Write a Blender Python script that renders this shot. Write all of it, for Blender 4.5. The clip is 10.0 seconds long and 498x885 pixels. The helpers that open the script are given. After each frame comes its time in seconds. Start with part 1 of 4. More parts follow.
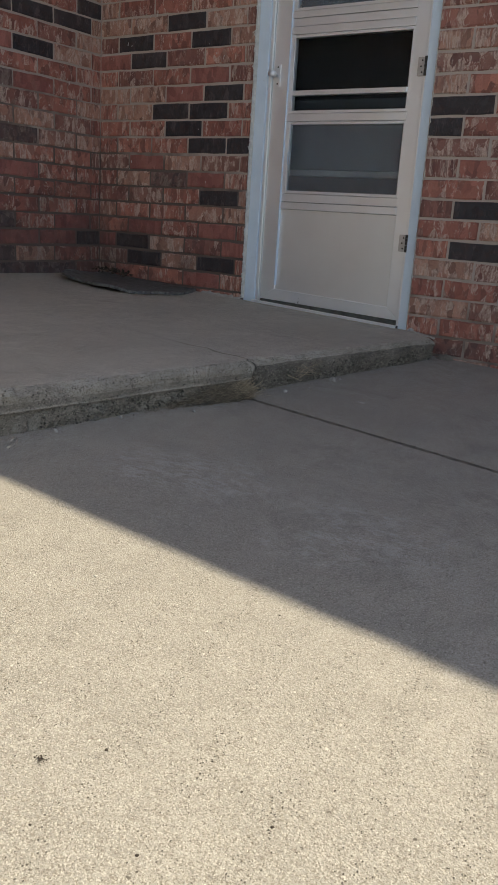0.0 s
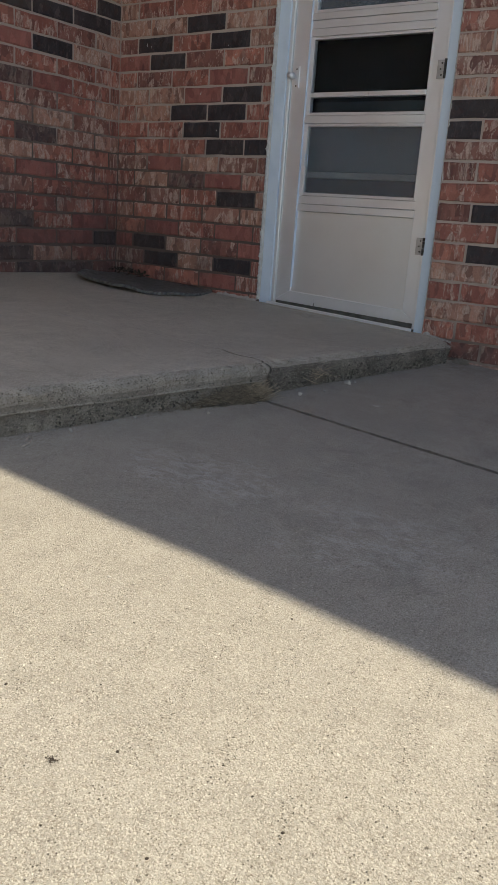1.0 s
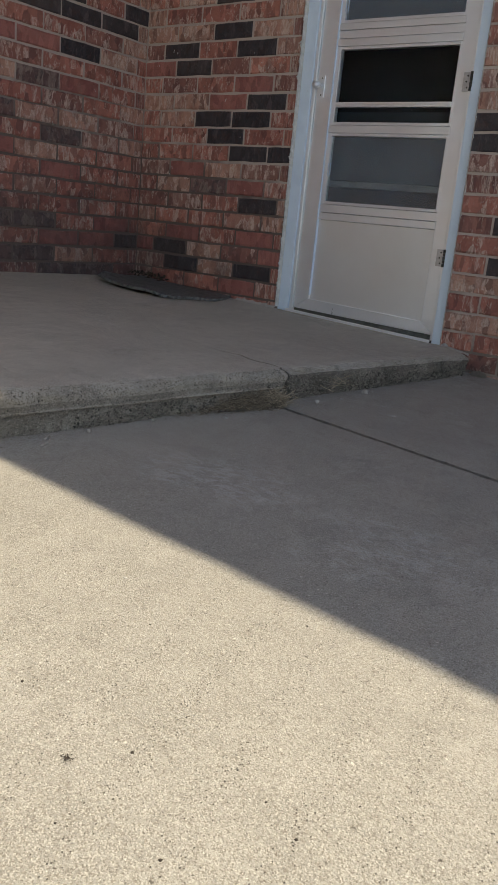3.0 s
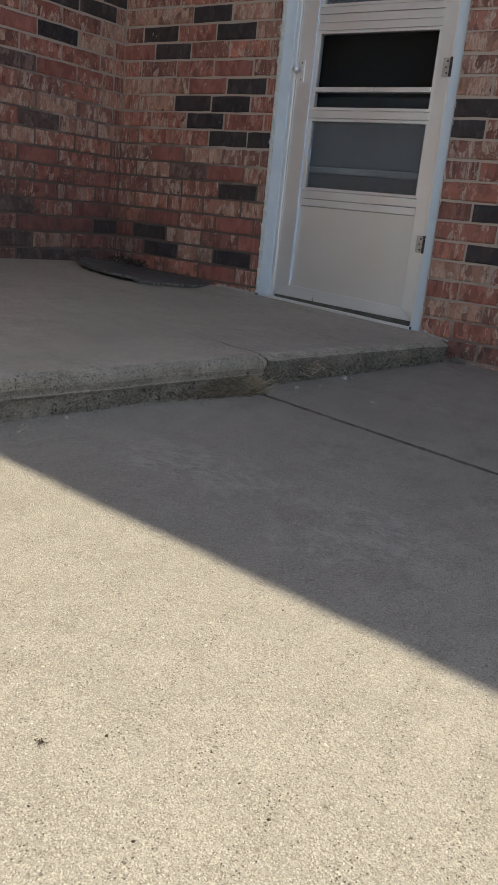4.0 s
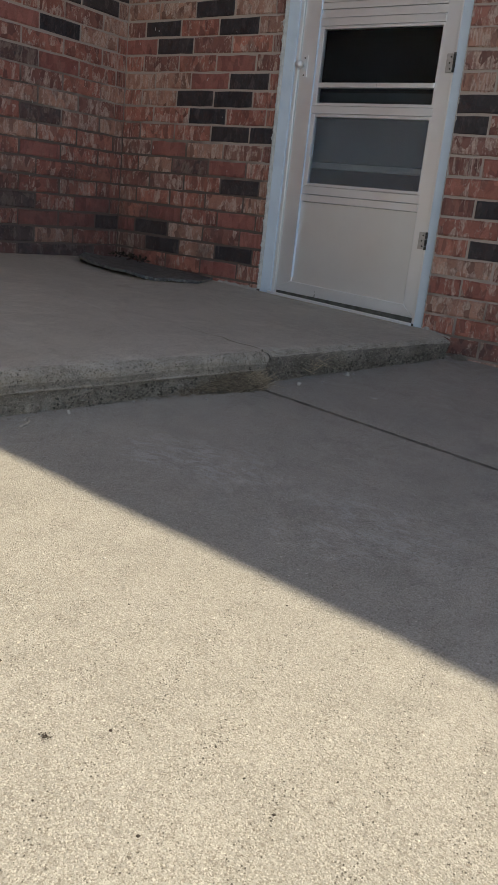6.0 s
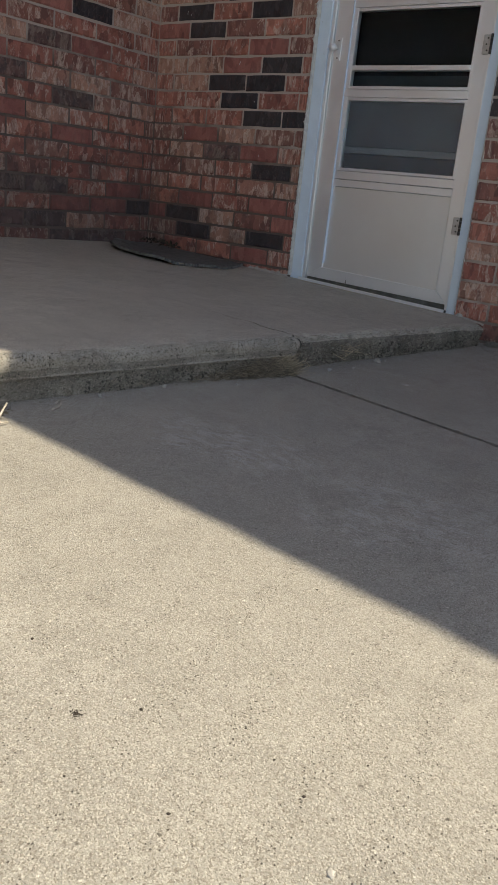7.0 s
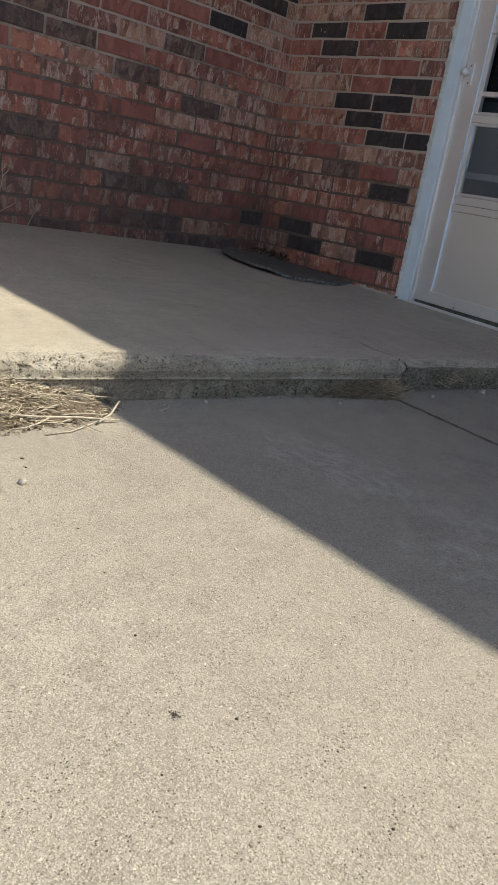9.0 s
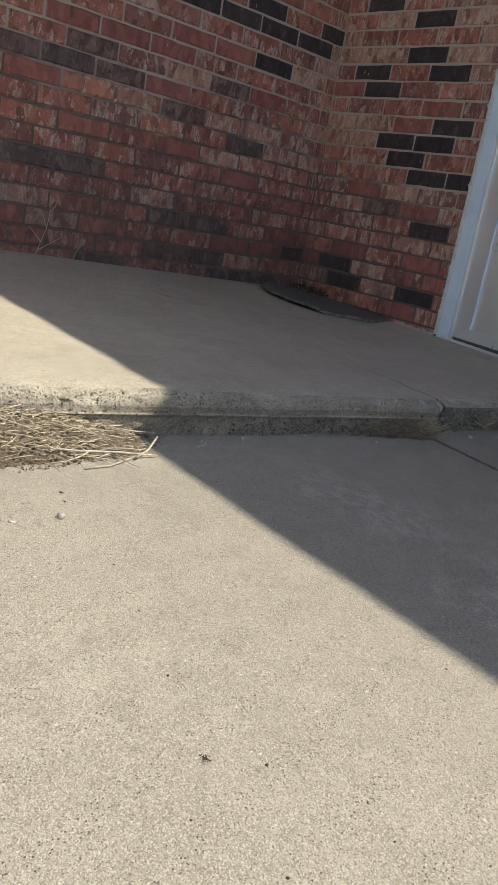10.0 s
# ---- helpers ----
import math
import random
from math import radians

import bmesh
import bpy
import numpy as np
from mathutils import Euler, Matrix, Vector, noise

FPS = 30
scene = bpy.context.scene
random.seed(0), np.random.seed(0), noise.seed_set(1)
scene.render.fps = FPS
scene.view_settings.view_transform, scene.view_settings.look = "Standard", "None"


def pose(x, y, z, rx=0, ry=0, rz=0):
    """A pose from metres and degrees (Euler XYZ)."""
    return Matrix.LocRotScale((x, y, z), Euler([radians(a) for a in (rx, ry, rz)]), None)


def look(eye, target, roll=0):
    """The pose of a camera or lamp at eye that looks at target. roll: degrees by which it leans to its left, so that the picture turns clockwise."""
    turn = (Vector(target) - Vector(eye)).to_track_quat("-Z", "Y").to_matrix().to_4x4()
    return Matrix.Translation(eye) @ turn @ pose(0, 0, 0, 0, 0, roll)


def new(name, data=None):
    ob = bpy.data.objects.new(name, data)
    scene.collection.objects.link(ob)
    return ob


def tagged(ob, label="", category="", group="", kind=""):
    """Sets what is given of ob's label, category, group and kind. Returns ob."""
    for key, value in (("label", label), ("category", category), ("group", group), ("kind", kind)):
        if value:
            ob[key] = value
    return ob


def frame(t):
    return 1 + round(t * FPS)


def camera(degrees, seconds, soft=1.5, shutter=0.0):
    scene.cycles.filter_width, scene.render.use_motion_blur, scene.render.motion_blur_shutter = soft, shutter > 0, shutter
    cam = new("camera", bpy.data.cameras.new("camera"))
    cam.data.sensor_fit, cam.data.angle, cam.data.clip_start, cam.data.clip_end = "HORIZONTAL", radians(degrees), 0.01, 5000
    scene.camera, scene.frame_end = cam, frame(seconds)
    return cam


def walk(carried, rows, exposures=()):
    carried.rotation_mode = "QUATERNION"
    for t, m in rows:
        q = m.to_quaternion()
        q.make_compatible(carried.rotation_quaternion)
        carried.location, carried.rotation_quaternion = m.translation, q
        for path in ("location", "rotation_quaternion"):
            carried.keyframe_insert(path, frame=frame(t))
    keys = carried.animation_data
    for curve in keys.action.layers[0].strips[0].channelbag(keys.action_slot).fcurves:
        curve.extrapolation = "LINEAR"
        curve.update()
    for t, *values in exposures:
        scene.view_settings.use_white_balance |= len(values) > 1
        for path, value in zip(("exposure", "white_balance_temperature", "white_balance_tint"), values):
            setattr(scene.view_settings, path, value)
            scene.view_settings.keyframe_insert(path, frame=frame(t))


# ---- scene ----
cam = camera(34.3, 10.0, soft=1.0)
PATH = [
    (0, (2.764, -2.791, 0.312), (1.697, -1.188, -0.229), 3.6),
    (0.5, (2.761, -2.791, 0.309), (1.682, -1.199, -0.241), 3.9),
    (1, (2.761, -2.79, 0.313), (1.667, -1.206, -0.227), 4.1),
    (1.5, (2.755, -2.802, 0.318), (1.628, -1.233, -0.2), 4.4),
    (2, (2.754, -2.801, 0.315), (1.61, -1.24, -0.192), 4.8),
    (2.2, (2.753, -2.801, 0.317), (1.608, -1.242, -0.191), 4.9),
    (3.3, (2.755, -2.796, 0.31), (1.648, -1.221, -0.229), 5.9),
    (3.5, (2.758, -2.795, 0.31), (1.663, -1.213, -0.236), 5.9),
    (4, (2.762, -2.794, 0.31), (1.682, -1.204, -0.243), 5.8),
    (4.5, (2.759, -2.794, 0.308), (1.682, -1.204, -0.251), 5.8),
    (5, (2.76, -2.795, 0.309), (1.684, -1.205, -0.253), 5.9),
    (5.5, (2.759, -2.796, 0.309), (1.684, -1.206, -0.253), 6.1),
    (5.7, (2.757, -2.795, 0.307), (1.682, -1.205, -0.253), 6.1),
    (6.8, (2.755, -2.794, 0.304), (1.644, -1.236, -0.276), 5.9),
    (7, (2.752, -2.794, 0.298), (1.626, -1.252, -0.297), 6.0),
    (7.5, (2.745, -2.797, 0.297), (1.602, -1.274, -0.316), 6.7),
    (8, (2.735, -2.811, 0.298), (1.545, -1.327, -0.32), 8.0),
    (8.5, (2.732, -2.817, 0.302), (1.486, -1.375, -0.304), 9.0),
    (9, (2.73, -2.824, 0.305), (1.446, -1.412, -0.292), 10.0),
    (9.5, (2.723, -2.828, 0.303), (1.408, -1.443, -0.289), 10.8),
    (10, (2.73, -2.831, 0.32), (1.363, -1.474, -0.221), 10.6),
]
walk(cam, [(t, look(eye, target, roll)) for t, eye, target, roll in PATH], exposures=[(0, 0.40, 6250, 10), (5.5, 0.36, 6250, 10), (7.5, 0.31, 6200, 10), (10, 0.28, 6080, 10)])

# ---------------------------------------------------------------- world, sun
TRAVEL = Vector((-0.55, -0.535, -1.0)).normalized()
world = bpy.data.worlds.new("world")
scene.world = world
world.use_nodes = True
sky = world.node_tree.nodes.new("ShaderNodeTexSky")
sky.sky_type = 'NISHITA'
sky.sun_disc = False
sky.sun_elevation = math.asin(-TRAVEL.z)
sky.sun_rotation = math.atan2(-TRAVEL.x, -TRAVEL.y)
sky.dust_density = 1.4
back = world.node_tree.nodes["Background"]
world.node_tree.links.new(sky.outputs[0], back.inputs[0])
back.inputs[1].default_value = 0.108
sun = new("sun", bpy.data.lights.new("sun", 'SUN'))
sun.data.energy = 4.7
sun.data.angle = radians(0.53)
sun.data.color = (1.0, 0.884, 0.655)
sun.matrix_world = look((0, 0, 0), TRAVEL)

# ---------------------------------------------------------------- node helpers


class Nodes:
    """Builds one node material."""

    def __init__(self, name):
        self.m = bpy.data.materials.new(name)
        self.m.use_nodes = True
        self.t = self.m.node_tree
        self.b = self.t.nodes["Principled BSDF"]
        self.obj = self.t.nodes.new("ShaderNodeTexCoord").outputs["Object"]

    def put(self, sock, v):
        if hasattr(v, "is_linked"):
            self.t.links.new(v, sock)
        elif isinstance(v, tuple) and len(v) == 3 and sock.type == 'RGBA':
            sock.default_value = (*v, 1)
        else:
            sock.default_value = v

    def noise(self, scale, detail=3, rough=0.55, vec=None, distort=0.0):
        n = self.t.nodes.new("ShaderNodeTexNoise")
        self.put(n.inputs["Vector"], vec or self.obj)
        n.inputs["Scale"].default_value, n.inputs["Detail"].default_value = scale, detail
        n.inputs["Roughness"].default_value, n.inputs["Distortion"].default_value = rough, distort
        return n.outputs["Fac"]

    def voronoi(self, scale, out="Distance", vec=None, feature='F1'):
        n = self.t.nodes.new("ShaderNodeTexVoronoi")
        n.feature = feature
        self.put(n.inputs["Vector"], vec or self.obj)
        n.inputs["Scale"].default_value = scale
        return n.outputs[out]

    def warped(self, vec, scale, amount):
        """vec pushed about by a noise of that scale."""
        n = self.t.nodes.new("ShaderNodeTexNoise")
        self.put(n.inputs["Vector"], vec)
        n.inputs["Scale"].default_value, n.inputs["Detail"].default_value = scale, 3
        away = self.t.nodes.new("ShaderNodeVectorMath")
        away.operation = 'SUBTRACT'
        self.put(away.inputs[0], n.outputs["Color"])
        away.inputs[1].default_value = (0.5, 0.5, 0.5)
        far = self.t.nodes.new("ShaderNodeVectorMath")
        far.operation = 'MULTIPLY_ADD'
        self.put(far.inputs[0], away.outputs[0])
        far.inputs[1].default_value = (amount, amount, amount)
        self.put(far.inputs[2], vec)
        return far.outputs[0]

    def split(self, color):
        n = self.t.nodes.new("ShaderNodeSeparateColor")
        self.put(n.inputs[0], color)
        return n.outputs

    def ramp(self, v, a, b, lo=0.0, hi=1.0):
        n = self.t.nodes.new("ShaderNodeMapRange")
        n.interpolation_type = 'SMOOTHSTEP'
        self.put(n.inputs[0], v)
        n.inputs[1].default_value, n.inputs[2].default_value = a, b
        n.inputs[3].default_value, n.inputs[4].default_value = lo, hi
        return n.outputs[0]

    def math(self, op, a, b=0.0):
        n = self.t.nodes.new("ShaderNodeMath")
        n.operation = op
        self.put(n.inputs[0], a)
        self.put(n.inputs[1], b)
        return n.outputs[0]

    def mix(self, f, a, b, mode='MIX'):
        n = self.t.nodes.new("ShaderNodeMix")
        n.data_type, n.blend_type = 'RGBA', mode
        self.put(n.inputs[0], f)
        self.put(n.inputs[6], a)
        self.put(n.inputs[7], b)
        return n.outputs[2]

    def vec(self, scale=(1, 1, 1), add=None, rot=(0, 0, 0), src=None):
        n = self.t.nodes.new("ShaderNodeMapping")
        self.put(n.inputs[0], src or self.obj)
        n.inputs[3].default_value = scale
        n.inputs[2].default_value = rot
        if add is not None:
            self.put(n.inputs[1], add)
        return n.outputs[0]

    def bump(self, h, strength, distance, after=None):
        n = self.t.nodes.new("ShaderNodeBump")
        n.inputs["Strength"].default_value, n.inputs["Distance"].default_value = strength, distance
        self.put(n.inputs["Height"], h)
        if after:
            self.put(n.inputs["Normal"], after)
        return n.outputs[0]

    def done(self, color, rough, normal=None, metal=0.0, spec=0.5):
        self.put(self.b.inputs["Base Color"], color)
        self.put(self.b.inputs["Roughness"], rough)
        self.put(self.b.inputs["Metallic"], metal)
        self.put(self.b.inputs["Specular IOR Level"], spec)
        if normal:
            self.put(self.b.inputs["Normal"], normal)
        return self.m


def concrete_mat(name, light, dark, grit=1.0, stain=(0.22, 0.20, 0.17), bloom=0.42, worn=()):
    n = Nodes(name)
    broad = n.noise(2.2, 5, 0.6)
    mid = n.noise(17, 4, 0.6)
    c = n.mix(n.ramp(broad, 0.32, 0.68), dark, light)
    c = n.mix(n.ramp(mid, 0.35, 0.70, 0.0, 0.5), c, tuple(v * 0.76 for v in light))
    # worn pale bloom in drifts, broken into flecks
    drift = n.ramp(n.noise(3.4, 4, 0.55, n.vec(scale=(1.0, 0.6, 1.0)), 0.4), 0.45, 0.56)
    flecks = n.ramp(n.noise(22, 6, 0.70, n.vec(scale=(1.0, 0.55, 1.0)), 0.5), 0.49, 0.57)
    c = n.mix(n.math('MULTIPLY', n.math('MULTIPLY', drift, flecks), bloom), c, tuple(min(1, v * w) for v, w in zip(light, (1.17, 1.17, 1.19))))
    # scoured patches at places of their own
    for x, y, size in worn:
        away = n.t.nodes.new("ShaderNodeVectorMath")
        away.operation = 'DISTANCE'
        n.put(away.inputs[0], n.warped(n.vec(scale=(1, 1, 0)), 7, 0.30))
        away.inputs[1].default_value = (x, y, 0)
        patch = n.math('MULTIPLY', n.ramp(away.outputs["Value"], size * 0.35, size, 1.0, 0.0), n.ramp(n.noise(38, 6, 0.72, n.vec(scale=(0.7, 1.2, 1.0)), 0.4), 0.47, 0.58))
        c = n.mix(n.math('MULTIPLY', patch, 0.75), c, tuple(min(1, v * w) for v, w in zip(light, (1.24, 1.30, 1.40))))
    # damp and rust stains with a shape of their own
    blot = n.ramp(n.noise(5.5, 6, 0.68, distort=0.6), 0.54, 0.72, 0.0, 0.50)
    c = n.mix(blot, c, stain)
    spots = n.ramp(n.noise(48, 4, 0.7, distort=0.3), 0.57, 0.69, 0.0, 0.46)
    c = n.mix(spots, c, stain)
    # sand grains, pale and brown
    sand = n.split(n.voronoi(760, "Color"))
    c = n.mix(n.ramp(sand[0], 0.50, 0.92, 0.0, 0.62 * grit), c, tuple(min(1, v * 1.42) for v in light))
    c = n.mix(n.ramp(sand[1], 0.55, 0.94, 0.0, 0.66 * grit), c, tuple(v * w for v, w in zip(light, (0.50, 0.46, 0.41))))
    # dark grains and small pits
    flat = n.vec(scale=(1, 0.8, 1))
    dot = n.math('MULTIPLY', n.ramp(n.split(n.voronoi(330, "Color", flat))[2], 0.85, 0.90), n.ramp(n.math('ADD', n.voronoi(330, "Distance", flat), n.math('MULTIPLY', n.noise(500, 2), 0.4)), 0.34, 0.52, 1.0, 0.0))
    c = n.mix(n.math('MULTIPLY', dot, 0.85 * grit), c, (0.10, 0.085, 0.07))
    # coarser aggregate: ragged dark chips and pale stones of 1 to 4 mm, gathered in drifts
    rag = n.math('MULTIPLY', n.noise(480, 3, 0.75), 0.62)
    gather = n.ramp(n.noise(14, 3, 0.6), 0.36, 0.58, 0.55, 1.0)
    bent = n.warped(n.obj, 260, 0.0035)
    pale = tuple(min(1, v * 1.8) for v in light)
    for scale, tone, lo in ((105, (0.10, 0.085, 0.07), 0.93), (230, (0.085, 0.070, 0.054), 0.80), (150, (0.15, 0.120, 0.092), 0.84), (125, pale, 0.90), (240, pale, 0.86)):
        pick = n.split(n.voronoi(scale, "Color", bent))[1]
        chip = n.math('MULTIPLY', n.ramp(pick, lo, lo + 0.06), n.ramp(n.math('ADD', n.voronoi(scale, "Distance", bent), rag), 0.40, 0.56, 1.0, 0.0))
        c = n.mix(n.math('MULTIPLY', n.math('MULTIPLY', chip, gather), 0.85 * grit), c, tone)
    h = n.math('ADD', n.math('MULTIPLY', n.noise(520, 2, 0.6), 0.7), n.math('MULTIPLY', n.noise(160, 3, 0.6), 0.6))
    h = n.math('SUBTRACT', h, n.math('MULTIPLY', dot, 0.6))
    return n.done(c, n.ramp(mid, 0.2, 0.8, 0.78, 0.95), n.bump(h, 0.85 * grit, 0.0030), spec=0.3)


def brick_mat(name, kind):
    n = Nodes(name)
    info = n.t.nodes.new("ShaderNodeObjectInfo").outputs["Random"]
    shift = n.t.nodes.new("ShaderNodeCombineXYZ")
    for i, k in enumerate((37.0, 91.0, 53.0)):
        n.put(shift.inputs[i], n.math('MULTIPLY', info, k))
    true = n.vec(scale=(0.195, 1, 1))
    v = n.vec(add=shift.outputs[0], src=true)
    r2 = n.math('FRACT', n.math('MULTIPLY', info, 7.31))
    r3 = n.math('FRACT', n.math('MULTIPLY', info, 23.7))
    r4 = n.math('FRACT', n.math('MULTIPLY', info, 51.3))
    fine = n.noise(260, 3, 0.65, v)
    cloud = n.noise(26, 4, 0.6, v)
    deep = (0.105, 0.052, 0.046)
    if kind == "dark":
        base = n.mix(info, (0.026, 0.026, 0.032), (0.055, 0.048, 0.050))
        base = n.mix(n.ramp(cloud, 0.48, 0.75, 0.0, 0.4), base, (0.12, 0.062, 0.052))
        pale_share, deep_share, cover = 0.12, 0.0, 0.35
        pale_a, pale_b = (0.13, 0.10, 0.10), (0.26, 0.20, 0.18)
    elif kind == "mottled":
        base = n.mix(info, (0.11, 0.084, 0.080), (0.22, 0.125, 0.110))
        base = n.mix(n.ramp(cloud, 0.44, 0.60, 0.0, 0.8), base, (0.078, 0.070, 0.072))
        pale_share, deep_share, cover = 0.34, 0.30, 0.62
        pale_a, pale_b = (0.26, 0.19, 0.165), (0.44, 0.35, 0.29)
    elif kind == "plain":
        base = n.mix(info, (0.29, 0.108, 0.092), (0.38, 0.150, 0.122))
        pale_share, deep_share, cover = 0.05, 0.05, 0.3
        pale_a, pale_b = (0.36, 0.18, 0.14), (0.46, 0.28, 0.22)
    else:
        base = n.mix(r2, (0.34, 0.126, 0.098), (0.50, 0.205, 0.148))
        base = n.mix(n.ramp(r3, 0.62, 0.78, 0.0, 0.75), base, (0.51, 0.305, 0.225))
        base = n.mix(n.ramp(r4, 0.66, 0.80, 0.0, 0.8), base, (0.24, 0.112, 0.094))
        base = n.mix(n.ramp(cloud, 0.50, 0.66, 0.0, 0.45), base, (0.30, 0.130, 0.102))
        pale_share, deep_share, cover = 0.33, 0.24, 0.80
        pale_a, pale_b = (0.52, 0.335, 0.265), (0.88, 0.74, 0.63)
    # torn blocks of slurry, upright and leaning, with ragged sides
    lean = n.t.nodes.new("ShaderNodeCombineXYZ")
    n.put(lean.inputs[1], n.math('MULTIPLY', n.math('SUBTRACT', r2, 0.5), 1.3))
    torn = n.vec(scale=(1.0, 1.0, 0.50), add=shift.outputs[0], src=n.warped(true, 75, 0.010))
    n.put(torn.node.inputs[2], lean.outputs[0])
    block = n.split(n.voronoi(46, "Color", torn))
    share = n.ramp(r3, 0.0, 1.0, pale_share * 0.35, pale_share * 1.5)
    light = n.ramp(n.math('SUBTRACT', block[0], n.math('SUBTRACT', 1.0, share)), -0.01, 0.05)
    heavy = n.ramp(block[1], 1.0 - deep_share, 1.04 - deep_share)
    grain = n.ramp(n.noise(120, 4, 0.7, n.vec(scale=(1, 1, 0.35), src=torn)), 0.40, 0.58, 0.10, 1.0)
    # thin bright strokes dragged aslant over the face
    drag = n.vec(scale=(1.0, 1.0, 0.22), add=shift.outputs[0], src=n.warped(true, 40, 0.012))
    slant = n.t.nodes.new("ShaderNodeCombineXYZ")
    n.put(slant.inputs[1], n.math('MULTIPLY', n.math('SUBTRACT', r4, 0.5), 2.2))
    n.put(drag.node.inputs[2], slant.outputs[0])
    stroke = n.ramp(n.noise(75, 3, 0.6, drag), 0.615, 0.67)
    crease = n.ramp(n.math('ABSOLUTE', n.math('SUBTRACT', n.noise(33, 3, 0.6, torn), 0.5)), 0.0, 0.018, 0.8, 0.0)
    stroke = n.math('MULTIPLY', n.math('MAXIMUM', stroke, crease), n.ramp(n.noise(20, 2, 0.5, v), 0.42, 0.56))
    c = n.mix(1.0, base, n.mix(block[2], (0.80, 0.78, 0.78), (1.22, 1.25, 1.25)), 'MULTIPLY')
    c = n.mix(n.math('MULTIPLY', heavy, 0.48), c, deep)
    pale = n.mix(n.noise(120, 3, 0.6, v), pale_a, pale_b)
    face = n.math('MULTIPLY', n.math('MAXIMUM', n.math('MULTIPLY', light, grain), stroke), cover)
    c = n.mix(face, c, pale)
    c = n.mix(n.ramp(fine, 0.42, 0.74, 0.0, 0.36), c, (0.11, 0.058, 0.050))
    # soot and splashes that run on from brick to brick
    spot = n.t.nodes.new("ShaderNodeNewGeometry").outputs["Position"]
    soot = n.ramp(n.noise(3.1, 6, 0.66, spot), 0.58, 0.72, 0.0, 0.45)
    c = n.mix(soot, c, (0.085, 0.070, 0.068))
    # darker low on the west wall and by the corner, ragged above
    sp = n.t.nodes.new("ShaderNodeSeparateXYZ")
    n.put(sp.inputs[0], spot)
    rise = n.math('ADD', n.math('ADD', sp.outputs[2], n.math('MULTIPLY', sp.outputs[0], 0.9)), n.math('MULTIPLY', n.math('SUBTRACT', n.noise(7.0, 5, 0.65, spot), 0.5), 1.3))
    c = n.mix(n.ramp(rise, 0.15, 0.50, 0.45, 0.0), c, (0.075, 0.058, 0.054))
    h = n.math('ADD', n.math('MULTIPLY', fine, 0.4), n.math('MULTIPLY', cloud, 0.8))
    h = n.math('ADD', h, n.math('MULTIPLY', face, 0.7))
    h = n.math('SUBTRACT', h, n.math('MULTIPLY', heavy, 0.3))
    return n.done(c, n.ramp(cloud, 0.3, 0.7, 0.5, 0.85), n.bump(h, 0.8, 0.005), spec=0.45)


def mortar_mat():
    n = Nodes("mortar")
    sandy = n.noise(420, 2, 0.6)
    c = n.mix(sandy, (0.42, 0.35, 0.305), (0.56, 0.475, 0.415))
    # darker towards the foot and the corner, with a ragged upper edge
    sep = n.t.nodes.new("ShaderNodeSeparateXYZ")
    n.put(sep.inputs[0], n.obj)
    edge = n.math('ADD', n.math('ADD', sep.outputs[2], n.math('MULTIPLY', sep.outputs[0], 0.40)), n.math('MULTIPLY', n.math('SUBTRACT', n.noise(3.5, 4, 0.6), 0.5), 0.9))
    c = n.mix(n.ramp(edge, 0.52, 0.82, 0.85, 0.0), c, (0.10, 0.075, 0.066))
    return n.done(c, 0.92, n.bump(n.noise(300, 3, 0.6), 0.6, 0.004), spec=0.25)


def paint_mat():
    n = Nodes("white_paint")
    c = n.mix(n.ramp(n.noise(7, 5, 0.6), 0.4, 0.75), (0.70, 0.81, 0.93), (0.62, 0.73, 0.86))
    c = n.mix(n.ramp(n.noise(90, 3, 0.7), 0.66, 0.80, 0.0, 0.45), c, (0.40, 0.40, 0.39))
    streak = n.noise(60, 3, 0.6, n.vec(scale=(1, 1, 0.04)))
    return n.done(c, 0.42, n.bump(streak, 0.25, 0.002))


def alu_mat(name, tone, rough):
    n = Nodes(name)
    brushed = n.noise(240, 3, 0.6, n.vec(scale=(1, 1, 0.03)))
    cloud = n.noise(6, 4, 0.6)
    c = n.mix(cloud, tuple(v * 0.86 for v in tone), tone)
    c = n.mix(n.ramp(n.noise(45, 5, 0.7), 0.62, 0.82, 0.0, 0.08), c, (0.33, 0.32, 0.30))
    r = n.math('ADD', n.ramp(cloud, 0.3, 0.7, rough - 0.06, rough + 0.08), n.math('MULTIPLY', brushed, 0.06))
    return n.done(c, r, metal=0.62)


def plain_mat(name, a, b, scale, rough, metal=0.0, bump=0.3, dist=0.002):
    n = Nodes(name)
    f = n.noise(scale, 4, 0.65)
    c = n.mix(n.ramp(f, 0.3, 0.7), a, b)
    return n.done(c, rough, n.bump(n.noise(scale * 6, 3, 0.6), bump, dist), metal=metal)


def island_mat(name, a, b, rough):
    """Loose pieces joined in one mesh: each island has its own tone between a and b."""
    n = Nodes(name)
    rnd = n.t.nodes.new("ShaderNodeNewGeometry").outputs["Random Per Island"]
    c = n.mix(rnd, a, b)
    c = n.mix(n.ramp(n.noise(300, 3, 0.6), 0.45, 0.75, 0.0, 0.5), c, tuple(v * 0.5 for v in a))
    return n.done(c, rough, spec=0.3)


